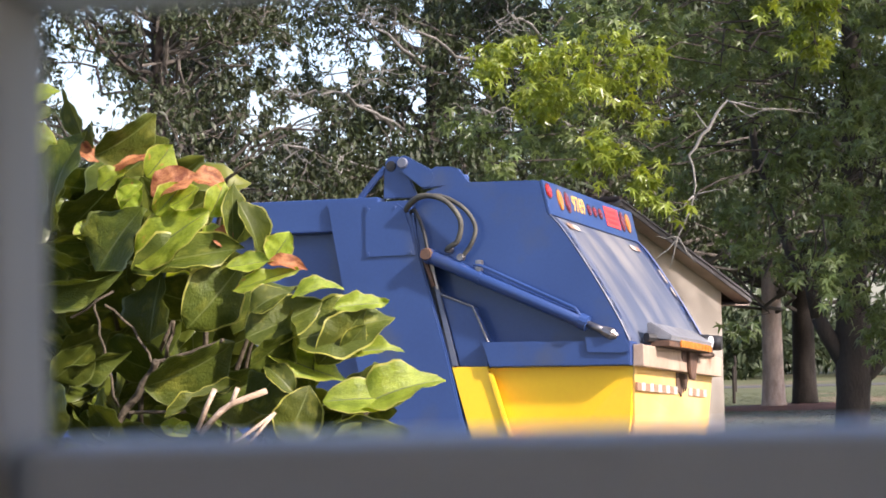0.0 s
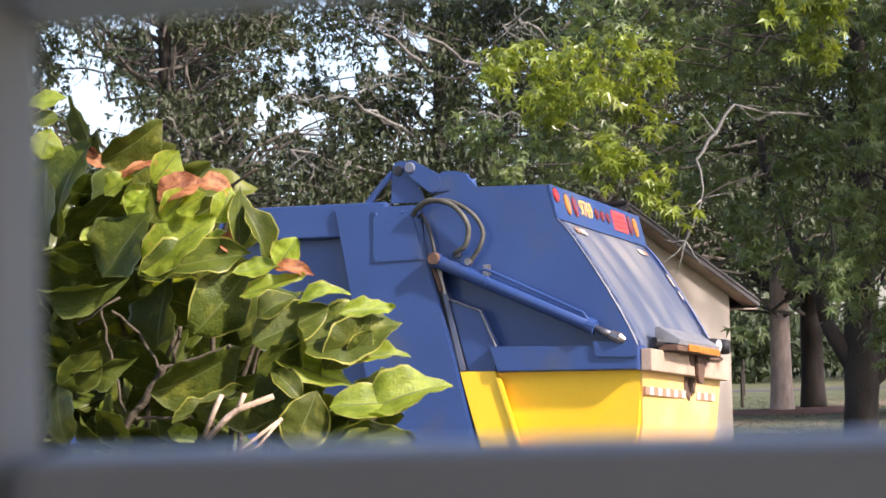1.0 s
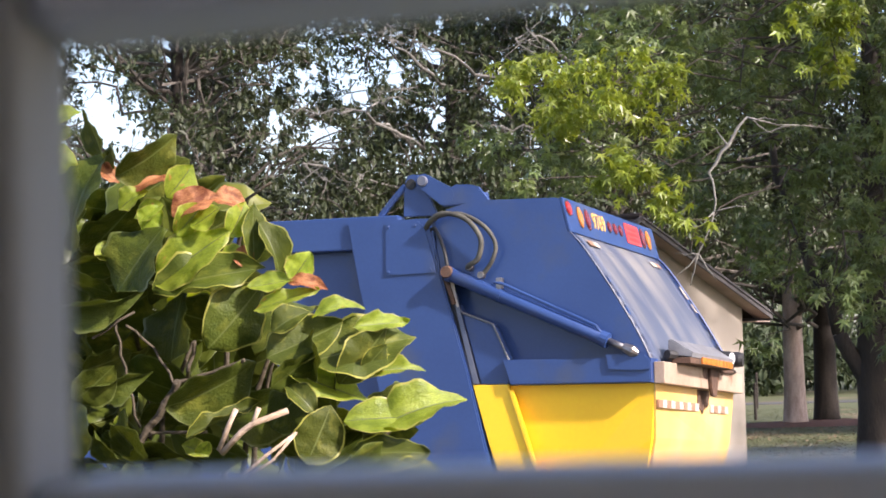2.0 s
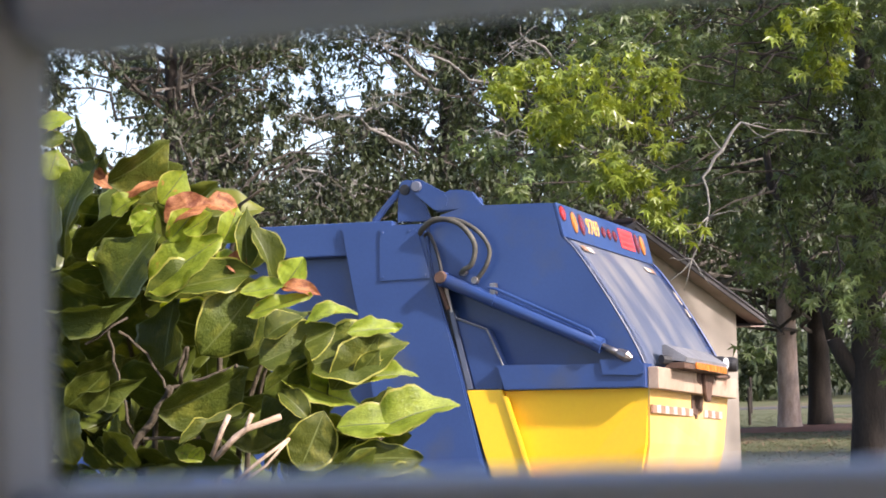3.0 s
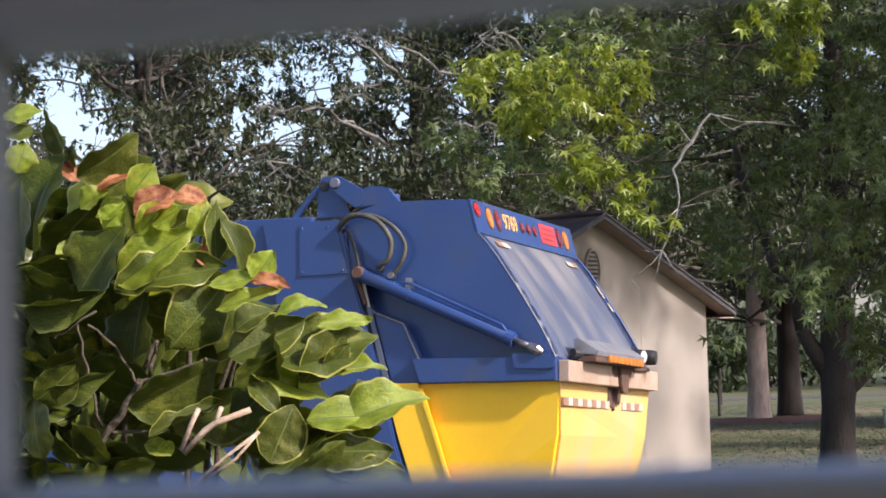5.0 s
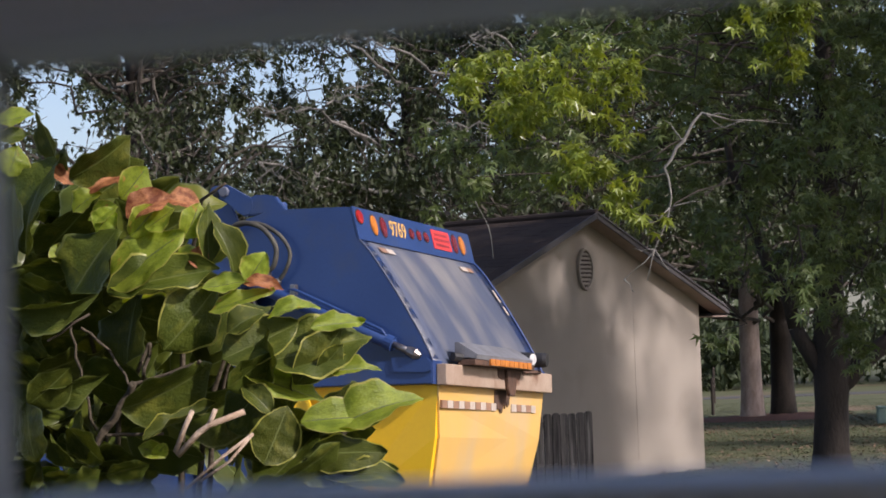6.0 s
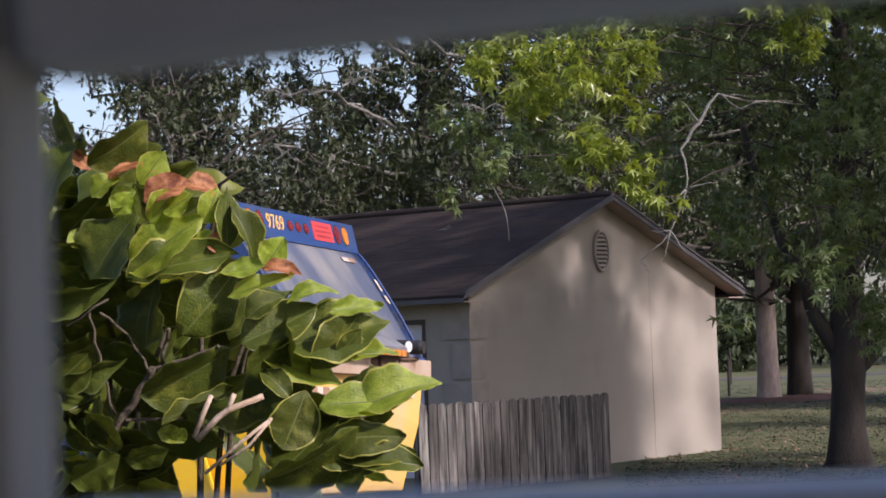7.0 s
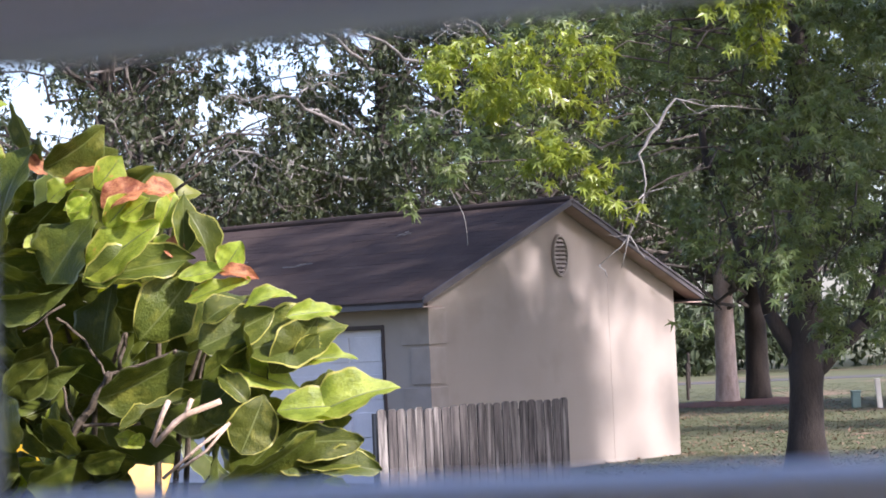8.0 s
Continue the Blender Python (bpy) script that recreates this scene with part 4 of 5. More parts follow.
    for pts, r in (([(-0.532, 1.890), (-0.496, 1.937), (-0.467, 1.983)], 0.0055), ([(-0.467, 1.983), (-0.420, 1.995), (-0.374, 2.011)], 0.0028), ([(-0.555, 2.087), (-0.548, 2.040), (-0.537, 1.985), (-0.523, 1.922)], 0.0019), ([(-0.506, 1.914), (-0.430, 1.913)], 0.0026), ([(-0.583, 2.047), (-0.528, 2.082)], 0.0018), ([(-0.536, 2.063), (-0.501, 2.031), (-0.473, 1.983)], 0.0020), ([(-0.442, 2.038), (-0.455, 1.989)], 0.0030)):
        bm = bmesh.new()
        tube(bm, [Vector((p[0], 3.0 + 0.02 * (i % 2), p[1])) - origin for i, p in enumerate(smooth_line(pts, 3))], r, 7)
        part("twig", bm, SHRUB_STEM, s, smooth=True)
    for pts, r in (([(-0.40, 1.885), (-0.37, 1.915), (-0.355, 1.925), (-0.308, 1.941)], 0.0042), ([(-0.357, 1.923), (-0.347, 1.946)], 0.0034), ([(-0.39, 1.84), (-0.341, 1.88), (-0.297, 1.911)], 0.0024),
                   ([(-0.37, 1.85), (-0.33, 1.875), (-0.297, 1.911)], 0.002), ([(-0.403, 1.889), (-0.388, 1.925), (-0.378, 1.945)], 0.0035)):
        bm = bmesh.new()
        tube(bm, [Vector((x, 2.94, z)) - origin for x, z in pts], r, 8)
        part("cut_twig", bm, SHRUB_CUT, s, "pale cut twig end", smooth=True)


shrub()

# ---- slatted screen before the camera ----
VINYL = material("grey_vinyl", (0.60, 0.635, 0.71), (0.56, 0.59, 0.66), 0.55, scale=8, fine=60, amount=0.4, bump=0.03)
# the stile's shade is put into its colour: darker grey than the slats
STILE_SHADED = material("stile_shaded", (0.27, 0.275, 0.28), (0.24, 0.245, 0.25), 0.6, scale=8, fine=60, amount=0.4, bump=0.03)
PORCH_PAINT = material("porch_paint", (0.56, 0.565, 0.58), (0.50, 0.505, 0.52), 0.8, scale=2, fine=60, amount=0.5, bump=0.1)


def porch():
    """The porch in which the camera stands: its ceiling, the wall behind and the floor."""
    g = ground_z(0, 0)
    for name, lo, hi, label, cat in (("ceiling", (-2.6, -2.4, 2.75), (3.6, 0.42, 2.85), "painted porch ceiling", "ceiling"),
                                     ("wall_south", (-2.6, -2.5, g - 0.1), (3.6, -2.403, 2.85), "painted wall at the back of the porch", "wall"),
                                     ("wall_west", (-2.7, -2.5, g - 0.1), (-2.603, 0.42, 2.85), "painted side wall of the porch", "wall"),
                                     ("floor", (-2.6, -2.4, g - 0.1), (3.6, 0.42, g + 0.02), "worn concrete porch floor", "floor")):
        ob = link_mesh(name, box(bmesh.new(), lo, hi), CONCRETE if name == "floor" else PORCH_PAINT)
        tagged(ob, label, cat, kind="structure")


porch()


def slatted_screen():
    y0, y1 = 0.25, 0.28
    left, low, gap, high = -0.0575, EYE_Z - 0.0145, 0.0535, 0.075
    g = ground_z(0, 0) + 0.02
    s = empty("slatted_screen", pose(left, y0, g))
    tagged(s, "grey slatted screen panel standing close to the camera", "screen")
    for x in (-0.09, 1.10):
        bm = bmesh.new()
        box(bm, (x, 0, 0), (x + 0.09, y1 - y0, 2.1), 0.003)
        part("stile", bm, STILE_SHADED, s)
    k = -6
    while True:
        z = low - g - high + k * (gap + high)
        if z > 2.0:
            break
        if z > 0.05:
            # the slats above the gap hang askew
            m = pose(0, 0, z, 0, -3.6, 0) if k > 0 else pose(0, 0, z)
            bm = bmesh.new()
            box(bm, (0.0005, 0.001, 0), (1.0995, y1 - y0 - 0.001, high), 0.003)
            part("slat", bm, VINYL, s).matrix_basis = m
        k += 1


slatted_screen()


# ---- truck ----
TRUCK_H = 2.0
TRUCK_ROWS = [(0.0, 1.01, 15.965, -20.0), (3.6, 1.01, 15.965, -20.1), (4.0, 0.98, 15.984, -20.25), (4.5, 0.835, 16.062, -20.65), (5.0, 0.585, 16.207, -21.14),
              (5.5, 0.20, 16.36, -21.7), (6.0, -0.28, 16.56, -22.3), (6.5, -0.80, 16.78, -22.6), (7.0, -1.456, 17.149, -21.9), (7.5, -2.36, 17.57, -21.6), (8.0, -3.28, 18.01, -21.4)]


def truck_pose(x, y, a):
    return pose(x, y, EYE_Z - 0.018, -3.19, 0.17, a) @ pose(0, 0, -TRUCK_H)


BLUE = material("blue_paint", (0.018, 0.044, 0.145), (0.024, 0.056, 0.172), 0.36, scale=1.6, fine=40, amount=0.6, bump=0.04, coat=0.15,
                stain=(0.045, 0.06, 0.11), stain_at=(0.53, 0.74), stain_scale=2.2)
# worn, dusty blue; its grey also carries the back plate's sky glare as colour
BLUE_WORN_GLARE = material("blue_worn_glare_paint", (0.056, 0.074, 0.128), (0.098, 0.108, 0.138), 0.36, scale=2.2, fine=30, amount=0.8, bump=0.05, stretch=(0.4, 1.0, 0.4),
                     stain=(0.23, 0.22, 0.21), stain_at=(0.46, 0.74), stain_scale=2.4)
YELLOW = material("yellow_paint", (0.90, 0.56, 0.014), (0.85, 0.50, 0.014), 0.42, scale=1.4, fine=40, amount=0.7, bump=0.04, coat=0.1)
YELLOW_DUSTY = material("yellow_dusty_paint", (0.64, 0.385, 0.085), (0.57, 0.375, 0.14), 0.6, scale=2.4, fine=40, amount=0.9, bump=0.06, stretch=(1, 1, 0.4),
                        stain=(0.50, 0.37, 0.20), stain_at=(0.52, 0.76), stain_scale=2.0)
BEAM = material("rubbed_white_steel", (0.40, 0.31, 0.235), (0.29, 0.20, 0.14), 0.55, scale=5, fine=50, amount=0.9, bump=0.15,
                stain=(0.16, 0.07, 0.035), stain_at=(0.55, 0.68), stain_scale=3.4)
RUST = material("rust", (0.115, 0.060, 0.036), (0.055, 0.032, 0.022), 0.85, scale=12, fine=80, bump=0.5)
BLACK = material("black_rubber", (0.014, 0.014, 0.015), (0.024, 0.023, 0.022), 0.6, scale=10, fine=60, bump=0.1)
HOSE = material("hose_sleeve", (0.085, 0.080, 0.058), (0.030, 0.029, 0.026), 0.65, scale=9, fine=70, amount=0.5, bump=0.15)
STEEL = material("bright_steel", (0.36, 0.35, 0.35), (0.22, 0.19, 0.17), 0.4, metal=0.9, scale=14, fine=80, bump=0.05)
GREY_METAL = material("grey_housing", (0.20, 0.205, 0.22), (0.13, 0.13, 0.14), 0.45, scale=8, fine=60, bump=0.08)
RED_LENS = material("red_lens", (0.42, 0.022, 0.02), (0.30, 0.018, 0.018), 0.22, scale=20, fine=90, amount=0.4, bump=0.05, coat=0.6)
DARK_LENS = material("dark_red_lens", (0.20, 0.022, 0.03), (0.14, 0.02, 0.028), 0.22, scale=20, fine=90, amount=0.4, bump=0.05, coat=0.6)
AMBER_LENS = material("amber_lens", (0.58, 0.20, 0.03), (0.46, 0.15, 0.025), 0.22, scale=20, fine=90, amount=0.4, bump=0.05, coat=0.6)
WHITE_LENS = material("white_lens", (0.60, 0.60, 0.59), (0.45, 0.45, 0.44), 0.18, scale=20, fine=90, amount=0.4, bump=0.05, coat=0.7)
GOLD_PAINT = material("gold_figures", (0.72, 0.42, 0.12), (0.62, 0.36, 0.10), 0.45, scale=20, fine=90, amount=0.4, bump=0.0)
SIGN_RED = material("red_sign", (0.58, 0.05, 0.05), (0.50, 0.045, 0.045), 0.5, scale=10, fine=60, amount=0.4, bump=0.0)
SIGN_INK = material("sign_ink", (0.28, 0.03, 0.035), None, 0.5, scale=10, fine=60, amount=0.3, bump=0.0)
WHITE_TAPE = material("white_tape", (0.52, 0.46, 0.40), (0.42, 0.35, 0.28), 0.4, scale=12, fine=60, amount=0.7, bump=0.0)
RED_TAPE = material("red_tape", (0.32, 0.19, 0.12), (0.26, 0.15, 0.10), 0.4, scale=12, fine=60, amount=0.7, bump=0.0)


BACK = [(-0.632, 2.975), (-0.55, 2.885), (-0.452, 2.75), (-0.312, 2.54), (-0.195, 2.35), (-0.098, 2.18), (-0.04, 2.06), (-0.015, 2.0)]
W = 2.35
truck = empty("garbage_truck", truck_pose(*TRUCK_ROWS[0][1:]))
tagged(truck, "blue and yellow rear-loading garbage truck on the street", "truck")


def tail_gate():
    curve = [tuple(p) for p in smooth_line(BACK, 5)]
    # inner walls
    inner = [(-1.66, 2.0), (-1.70, 2.74), (-1.70, 3.10), (-1.40, 3.235), (-0.76, 3.225)] + [(x - 0.02, z - 0.012) for x, z in curve] + [(-0.03, 1.85), (-1.40, 1.85)]
    tail = part("tailgate", prism(bmesh.new(), inner, "y", 0.15, W - 0.15), BLUE, truck, "blue steel tailgate with curved back")
    for y0, y1 in ((0.0, 0.148), (W - 0.148, W)):
        skin = [(-1.694, 2.74), (-1.71, 3.10), (-1.62, 3.19), (-1.40, 3.25), (-0.749, 3.239), (-0.705, 3.232), (-0.645, 2.99)] + curve + [(-0.02, 2.0), (-0.14, 2.03), (-0.33, 2.12), (-1.16, 2.50), (-1.545, 2.66)]
        part("side_skin", prism(bmesh.new(), skin, "y", y0, y1, 0.006), BLUE, tail)
        door = [(-1.545, 2.47), (-1.499, 2.389), (-1.248, 2.297), (-1.126, 2.026), (-1.126, 1.852), (-1.407, 1.852)]
        part("side_panel", prism(bmesh.new(), door, "y", y0 + (0.02 if y0 == 0 else 0), y1 - (0 if y0 == 0 else 0.02), 0.006), BLUE, tail)
        bm = bmesh.new()
        tube(bm, [(-1.545, y0 + 0.01, 2.475), (-1.499, y0 + 0.01, 2.40), (-1.248, y0 + 0.01, 2.305), (-1.12, y0 + 0.01, 2.03)], 0.009, 6)
        part("weld_bead", bm, GREY_METAL, tail)
        low, high = (y0 - 0.05, y1) if y0 == 0 else (y0, y1 + 0.05)
        led = [(-1.157, 2.03), (-0.002, 2.02), (0.0, 1.842), (-1.09, 1.842)]
        part("ledge", prism(bmesh.new(), led, "y", low, high, 0.008), BLUE, tail)
        step = [(-0.34, 2.05), (-0.04, 2.045), (0.0, 2.0), (0.0, 1.94), (-0.06, 1.925), (-0.32, 1.935)]
        part("ledge_pad", prism(bmesh.new(), step, "y", low - 0.02 if y0 == 0 else high, low if y0 == 0 else high + 0.02, 0.006), BLUE, tail)
        # slanted front edge, a pale strip beside the dark gap
        bm = bmesh.new()
        prism(bm, [(-1.60, 2.70), (-1.575, 2.70), (-1.525, 2.50), (-1.355, 1.856), (-1.40, 1.856), (-1.56, 2.50)][::-1], "y", y0 - 0.012 if y0 == 0 else y1, y0 if y0 == 0 else y1 + 0.012, 0.003)
        part("edge_strip", bm, BLUE_WORN_GLARE, tail, "rubbed pale edge strip")
        wear = [(-1.605, 2.72), (-1.572, 2.72), (-1.552, 2.62), (-1.540, 2.55), (-1.512, 2.44), (-1.530, 2.44), (-1.562, 2.54), (-1.582, 2.62)]
        part("rubbed_edge", prism(bmesh.new(), wear, "y", y0 - 0.016 if y0 == 0 else y1 + 0.0125, y0 - 0.0125 if y0 == 0 else y1 + 0.016), WHITE_TAPE, tail, "edge rubbed down to pale primer")
    # back plate over the curve
    bm = bmesh.new()
    n = len(curve)
    rows = [[bm.verts.new((x, y, z)) for x, z in curve] for y in (0.012, 0.3, 0.8, 1.3, 1.8, 2.1, W - 0.012)]
    for a, b in zip(rows, rows[1:]):
        for i in range(n - 1):
            bm.faces.new((a[i], a[i + 1], b[i + 1], b[i]))
    bmesh.ops.recalc_face_normals(bm, faces=bm.faces)
    bmesh.ops.solidify(bm, geom=bm.faces[:], thickness=0.012)
    part("back_plate", bm, BLUE_WORN_GLARE, tail, "blue back plate with rubbed grey streaks and painted-in sky glare", smooth=True)
    bm = bmesh.new()
    tube(bm, [(x + 0.010, W - 0.01, z + 0.005) for x, z in curve], 0.011, 6)
    part("edge_bead", bm, BLUE, tail)
    # rim along the near edge
    bm = bmesh.new()
    tube(bm, [(x + 0.004, 0.008, z + 0.002) for x, z in curve], 0.007, 6)
    part("edge_bead", bm, BLUE_WORN_GLARE, tail)
    # short reflective strips lying on the back plate
    def lay(z, y, wide, high, m):
        k = min(range(1, n - 1), key=lambda i: abs(curve[i][1] - z))
        (xa, za), (xb, zb) = curve[k - 1], curve[k + 1]
        lean = math.degrees(math.atan2(xb - xa, za - zb))
        bm = bmesh.new()
        box(bm, (0.0, 0, -high / 2), (0.003, wide, high / 2), 0.0, pose(curve[k][0], y, curve[k][1], 0, -lean, 0))
        strip = part("reflector", bm, m, tail)
        strip.matrix_basis = Matrix.Translation((0.009, 0, 0.007))
    for z, y, wide, high, m in ((2.90, 0.24, 0.12, 0.055, RED_TAPE), (2.90, 0.37, 0.13, 0.055, WHITE_TAPE), (2.89, 1.84, 0.14, 0.05, WHITE_TAPE), (2.89, 1.99, 0.10, 0.05, RED_TAPE),
                                (2.66, 2.24, 0.04, 0.13, WHITE_TAPE), (2.55, 2.24, 0.04, 0.09, WHITE_TAPE)):
        lay(z, y, wide, high, m)
    return tail


def lamp_panel(tail):
    """Sloping plate with the lamps and the fleet number. In it: y across, local z up the slope, x outwards."""
    top, low = Vector((-0.705, 0, 3.236)), Vector((-0.640, 0, 2.975))
    up = (top - low).normalized()
    out = Vector((up.z, 0, -up.x))
    ln = (top - low).length
    m = Matrix((out, (0, 1, 0), up)).transposed().to_4x4()
    m.translation = low
    p = part("lamp_panel", box(bmesh.new(), (0.0, 0.0, 0.0), (0.02, W, ln), 0.004), BLUE, tail, "blue lamp panel with lamps and number")
    p.matrix_basis = m
    mid = ln * 0.54

    def oval(name, y, z, a, b, mat, depth=0.012):
        bm = bmesh.new()
        k = 20
        for s, d0, d1 in ((1.0, 0.018, 0.02 + depth * 0.6), (0.82, 0.02 + depth * 0.6, 0.02 + depth)):
            pts = [(y + a * s * math.cos(6.2832 * i / k), z + b * s * math.sin(6.2832 * i / k)) for i in range(k)]
            prism(bm, pts, "x", d0, d1)
        ob = part(name, bm, mat, p, smooth=False)
        bm = bmesh.new()
        prism(bm, [(y + (a + 0.009) * math.cos(6.2832 * i / k), z + (b + 0.009) * math.sin(6.2832 * i / k)) for i in range(k)], "x", 0.012, 0.0225)
        part("lamp_grommet", bm, BLACK, p)
        return ob
    oval("lamp", 0.085, mid + 0.045, 0.062, 0.056, RED_LENS)
    for y, mat in ((0.33, AMBER_LENS), (0.51, DARK_LENS), (1.97, DARK_LENS), (2.13, AMBER_LENS)):
        oval("lamp", y, mid, 0.058, 0.082, mat)
    for y in (1.06, 1.21, 1.36):
        oval("lamp", y, mid, 0.045, 0.042, DARK_LENS)
    cu = bpy.data.curves.new("fleet_number", "FONT")
    cu.body, cu.size, cu.align_x, cu.align_y, cu.extrude, cu.offset = "9769", 0.185, "CENTER", "CENTER", 0.003, 0.0
    tmp = bpy.data.objects.new("fleet_number", cu)
    me = bpy.data.meshes.new_from_object(tmp)
    bpy.data.objects.remove(tmp)
    me.materials.clear()
    me.materials.append(GOLD_PAINT)
    num = new("fleet_number", me)
    num.parent = p
    num["label"] = "gold figures 9769"
    num.matrix_basis = Matrix(((0, 0, 1, 0.0235), (1, 0, 0, 0.79), (0, 1, 0, mid), (0, 0, 0, 1))) @ Matrix.Diagonal((0.86, 1, 1, 1))
    sign = part("sign", box(bmesh.new(), (0.0215, 1.49, mid - 0.085), (0.026, 1.87, mid + 0.085), 0.001), SIGN_RED, p, "red warning sign with small lettering")
    for i, (w0, w1) in enumerate(((0.06, 0.32), (0.03, 0.35), (0.05, 0.33))):
        bm = bmesh.new()
        z = mid + 0.045 - i * 0.045
        box(bm, (0.0262, 1.49 + w0, z - 0.012), (0.0275, 1.49 + w1, z + 0.012))
        part("lettering_bar", bm, SIGN_INK, sign)


def tail_low(tail):
    low = [(-1.20, 1.84), (-0.005, 1.84), (-0.03, 1.44), (-0.16, 0.86), (-0.95, 0.80)]
    bm = prism(bmesh.new(), low, "y", 0.055, W - 0.055)
    for v in bm.verts:
        if v.co.z < 1.2:
            v.co.y = 1.175 + (v.co.y - 1.175) * 0.93
    hop = part("hopper", bm, YELLOW, truck, "yellow lower hopper with dusty back")
    bm = bmesh.new()
    prism(bm, [(0.04, 1.838), (W - 0.04, 1.838), (W - 0.11, 1.44), (W - 0.20, 0.87), (0.20, 0.87), (0.10, 1.44)], "x", 0.0, 0.012)
    for v in bm.verts:
        v.co.x += -0.002 if v.co.z > 1.6 else -0.022 if v.co.z > 1.2 else -0.145
    part("hopper_back", bm, YELLOW_DUSTY, hop, "dusty yellow back sheet")
    for y0, y1 in ((-0.005, 0.05), (W - 0.05, W + 0.005)):
        strip = [(-1.41, 1.848), (-1.126, 1.848), (-0.979, 1.396), (-0.80, 0.85), (-1.10, 0.85), (-1.275, 1.385)]
        part("hopper_edge", prism(bmesh.new(), strip, "y", y0, y1, 0.006), YELLOW, hop)
        lip = [(-1.115, 1.80), (-0.98, 1.40), (-0.80, 0.85), (-0.77, 0.85), (-0.945, 1.40), (-1.075, 1.80)]
        part("hopper_rib", prism(bmesh.new(), lip, "y", y0 - 0.02 if y0 < 0.1 else y1, y0 if y0 < 0.1 else y1 + 0.02, 0.004), YELLOW, hop)
    beam = part("rear_beam", box(bmesh.new(), (0.002, 0.02, 1.835), (0.085, W - 0.02, 1.995), 0.008), BEAM, truck, "rubbed white rear beam with rust stains")
    rnd = random.Random(4)
    for y, z0, z1, w, x in ((1.32, 1.86, 2.0, 0.50, 0.0875), (1.62, 1.93, 2.0, 0.22, 0.0875), (1.30, 1.62, 1.83, 0.24, 0.012), (1.46, 1.68, 1.83, 0.12, 0.012)):
        bm = bmesh.new()
        k = 14
        pts = [(y - w / 2 + w * i / k, z1) for i in range(k + 1)] + [(y + w / 2 - w * i / k, z0 + rnd.uniform(-0.02, 0.05) + abs(i - k / 2) * 0.012) for i in range(k + 1)]
        prism(bm, pts, "x", x - 0.004, x + 0.0015)
        part("rust_patch", bm, RUST, beam, "dark rust run")
    bracket = prism(bmesh.new(), [(1.20, 1.998), (1.44, 1.998), (1.41, 1.84), (1.38, 1.78), (1.27, 1.78), (1.23, 1.84)], "x", 0.087, 0.115, 0.006)
    part("bracket", bracket, RUST, beam, "rusted steel bracket")
    # chequered reflective tape under the beam
    k = 0
    y = 0.10
    while y < 2.08:
        if not 1.16 < y + 0.05 < 1.50:
            bm = bmesh.new()
            box(bm, (-0.003, y, 1.662), (0.0142, y + 0.105, 1.722))
            part("tape_block", bm, WHITE_TAPE if k % 2 else RED_TAPE, hop)
        y += 0.112
        k += 1
    # lamp bar over the beam
    bar = part("lamp_bar", prism(bmesh.new(), [(0.02, 2.06), (0.20, 2.04), (0.21, 2.075), (0.05, 2.175), (0.02, 2.17)], "y", 0.34, 1.55, 0.006), GREY_METAL, truck, "grey lamp bar with amber strip")
    for i in range(9):
        y = 0.62 + i * 0.1
        bm = bmesh.new()
        box(bm, (0.196, y, 2.0), (0.214, y + 0.09, 2.052), 0.004)
        part("amber_lamp", bm, AMBER_LENS, bar)
    bm = bmesh.new()
    box(bm, (0.05, 0.33, 1.995), (0.195, 1.62, 2.038), 0.004)
    part("bar_tray", bm, RUST, bar, "rusty tray")
    bm = bmesh.new()
    tube(bm, [(0.03, 0.28, 2.06), (0.12, 0.45, 2.05)], 0.035, 8)
    part("bar_end", bm, BLACK, bar)
    for y in (1.0, 1.36):
        bm = bmesh.new()
        box(bm, (0.0, y, 1.99), (0.06, y + 0.06, 2.06), 0.004)
        part("bar_bracket", bm, RUST, bar)
    lamp = part("work_lamp", disc(bmesh.new(), (0.06, 1.68, 2.095), (1, -0.25, -0.05), 0.060, 0.11), BLACK, truck, "round white work lamp")
    part("lens", disc(bmesh.new(), (0.166, 1.653, 2.090), (1, -0.25, -0.05), 0.048, 0.01), WHITE_LENS, lamp)
    lamp = part("work_lamp", disc(bmesh.new(), (0.06, 1.93, 2.10), (1, 0.1, -0.05), 0.062, 0.13), BLACK, truck, "round black work lamp")
    bm = bmesh.new()
    tube(bm, [(0.05, 1.5, 2.0), (0.10, 1.7, 1.985), (0.10, 2.0, 2.0), (0.02, 2.1, 2.0)], 0.016, 6)
    part("lamp_cable", bm, RUST, truck)


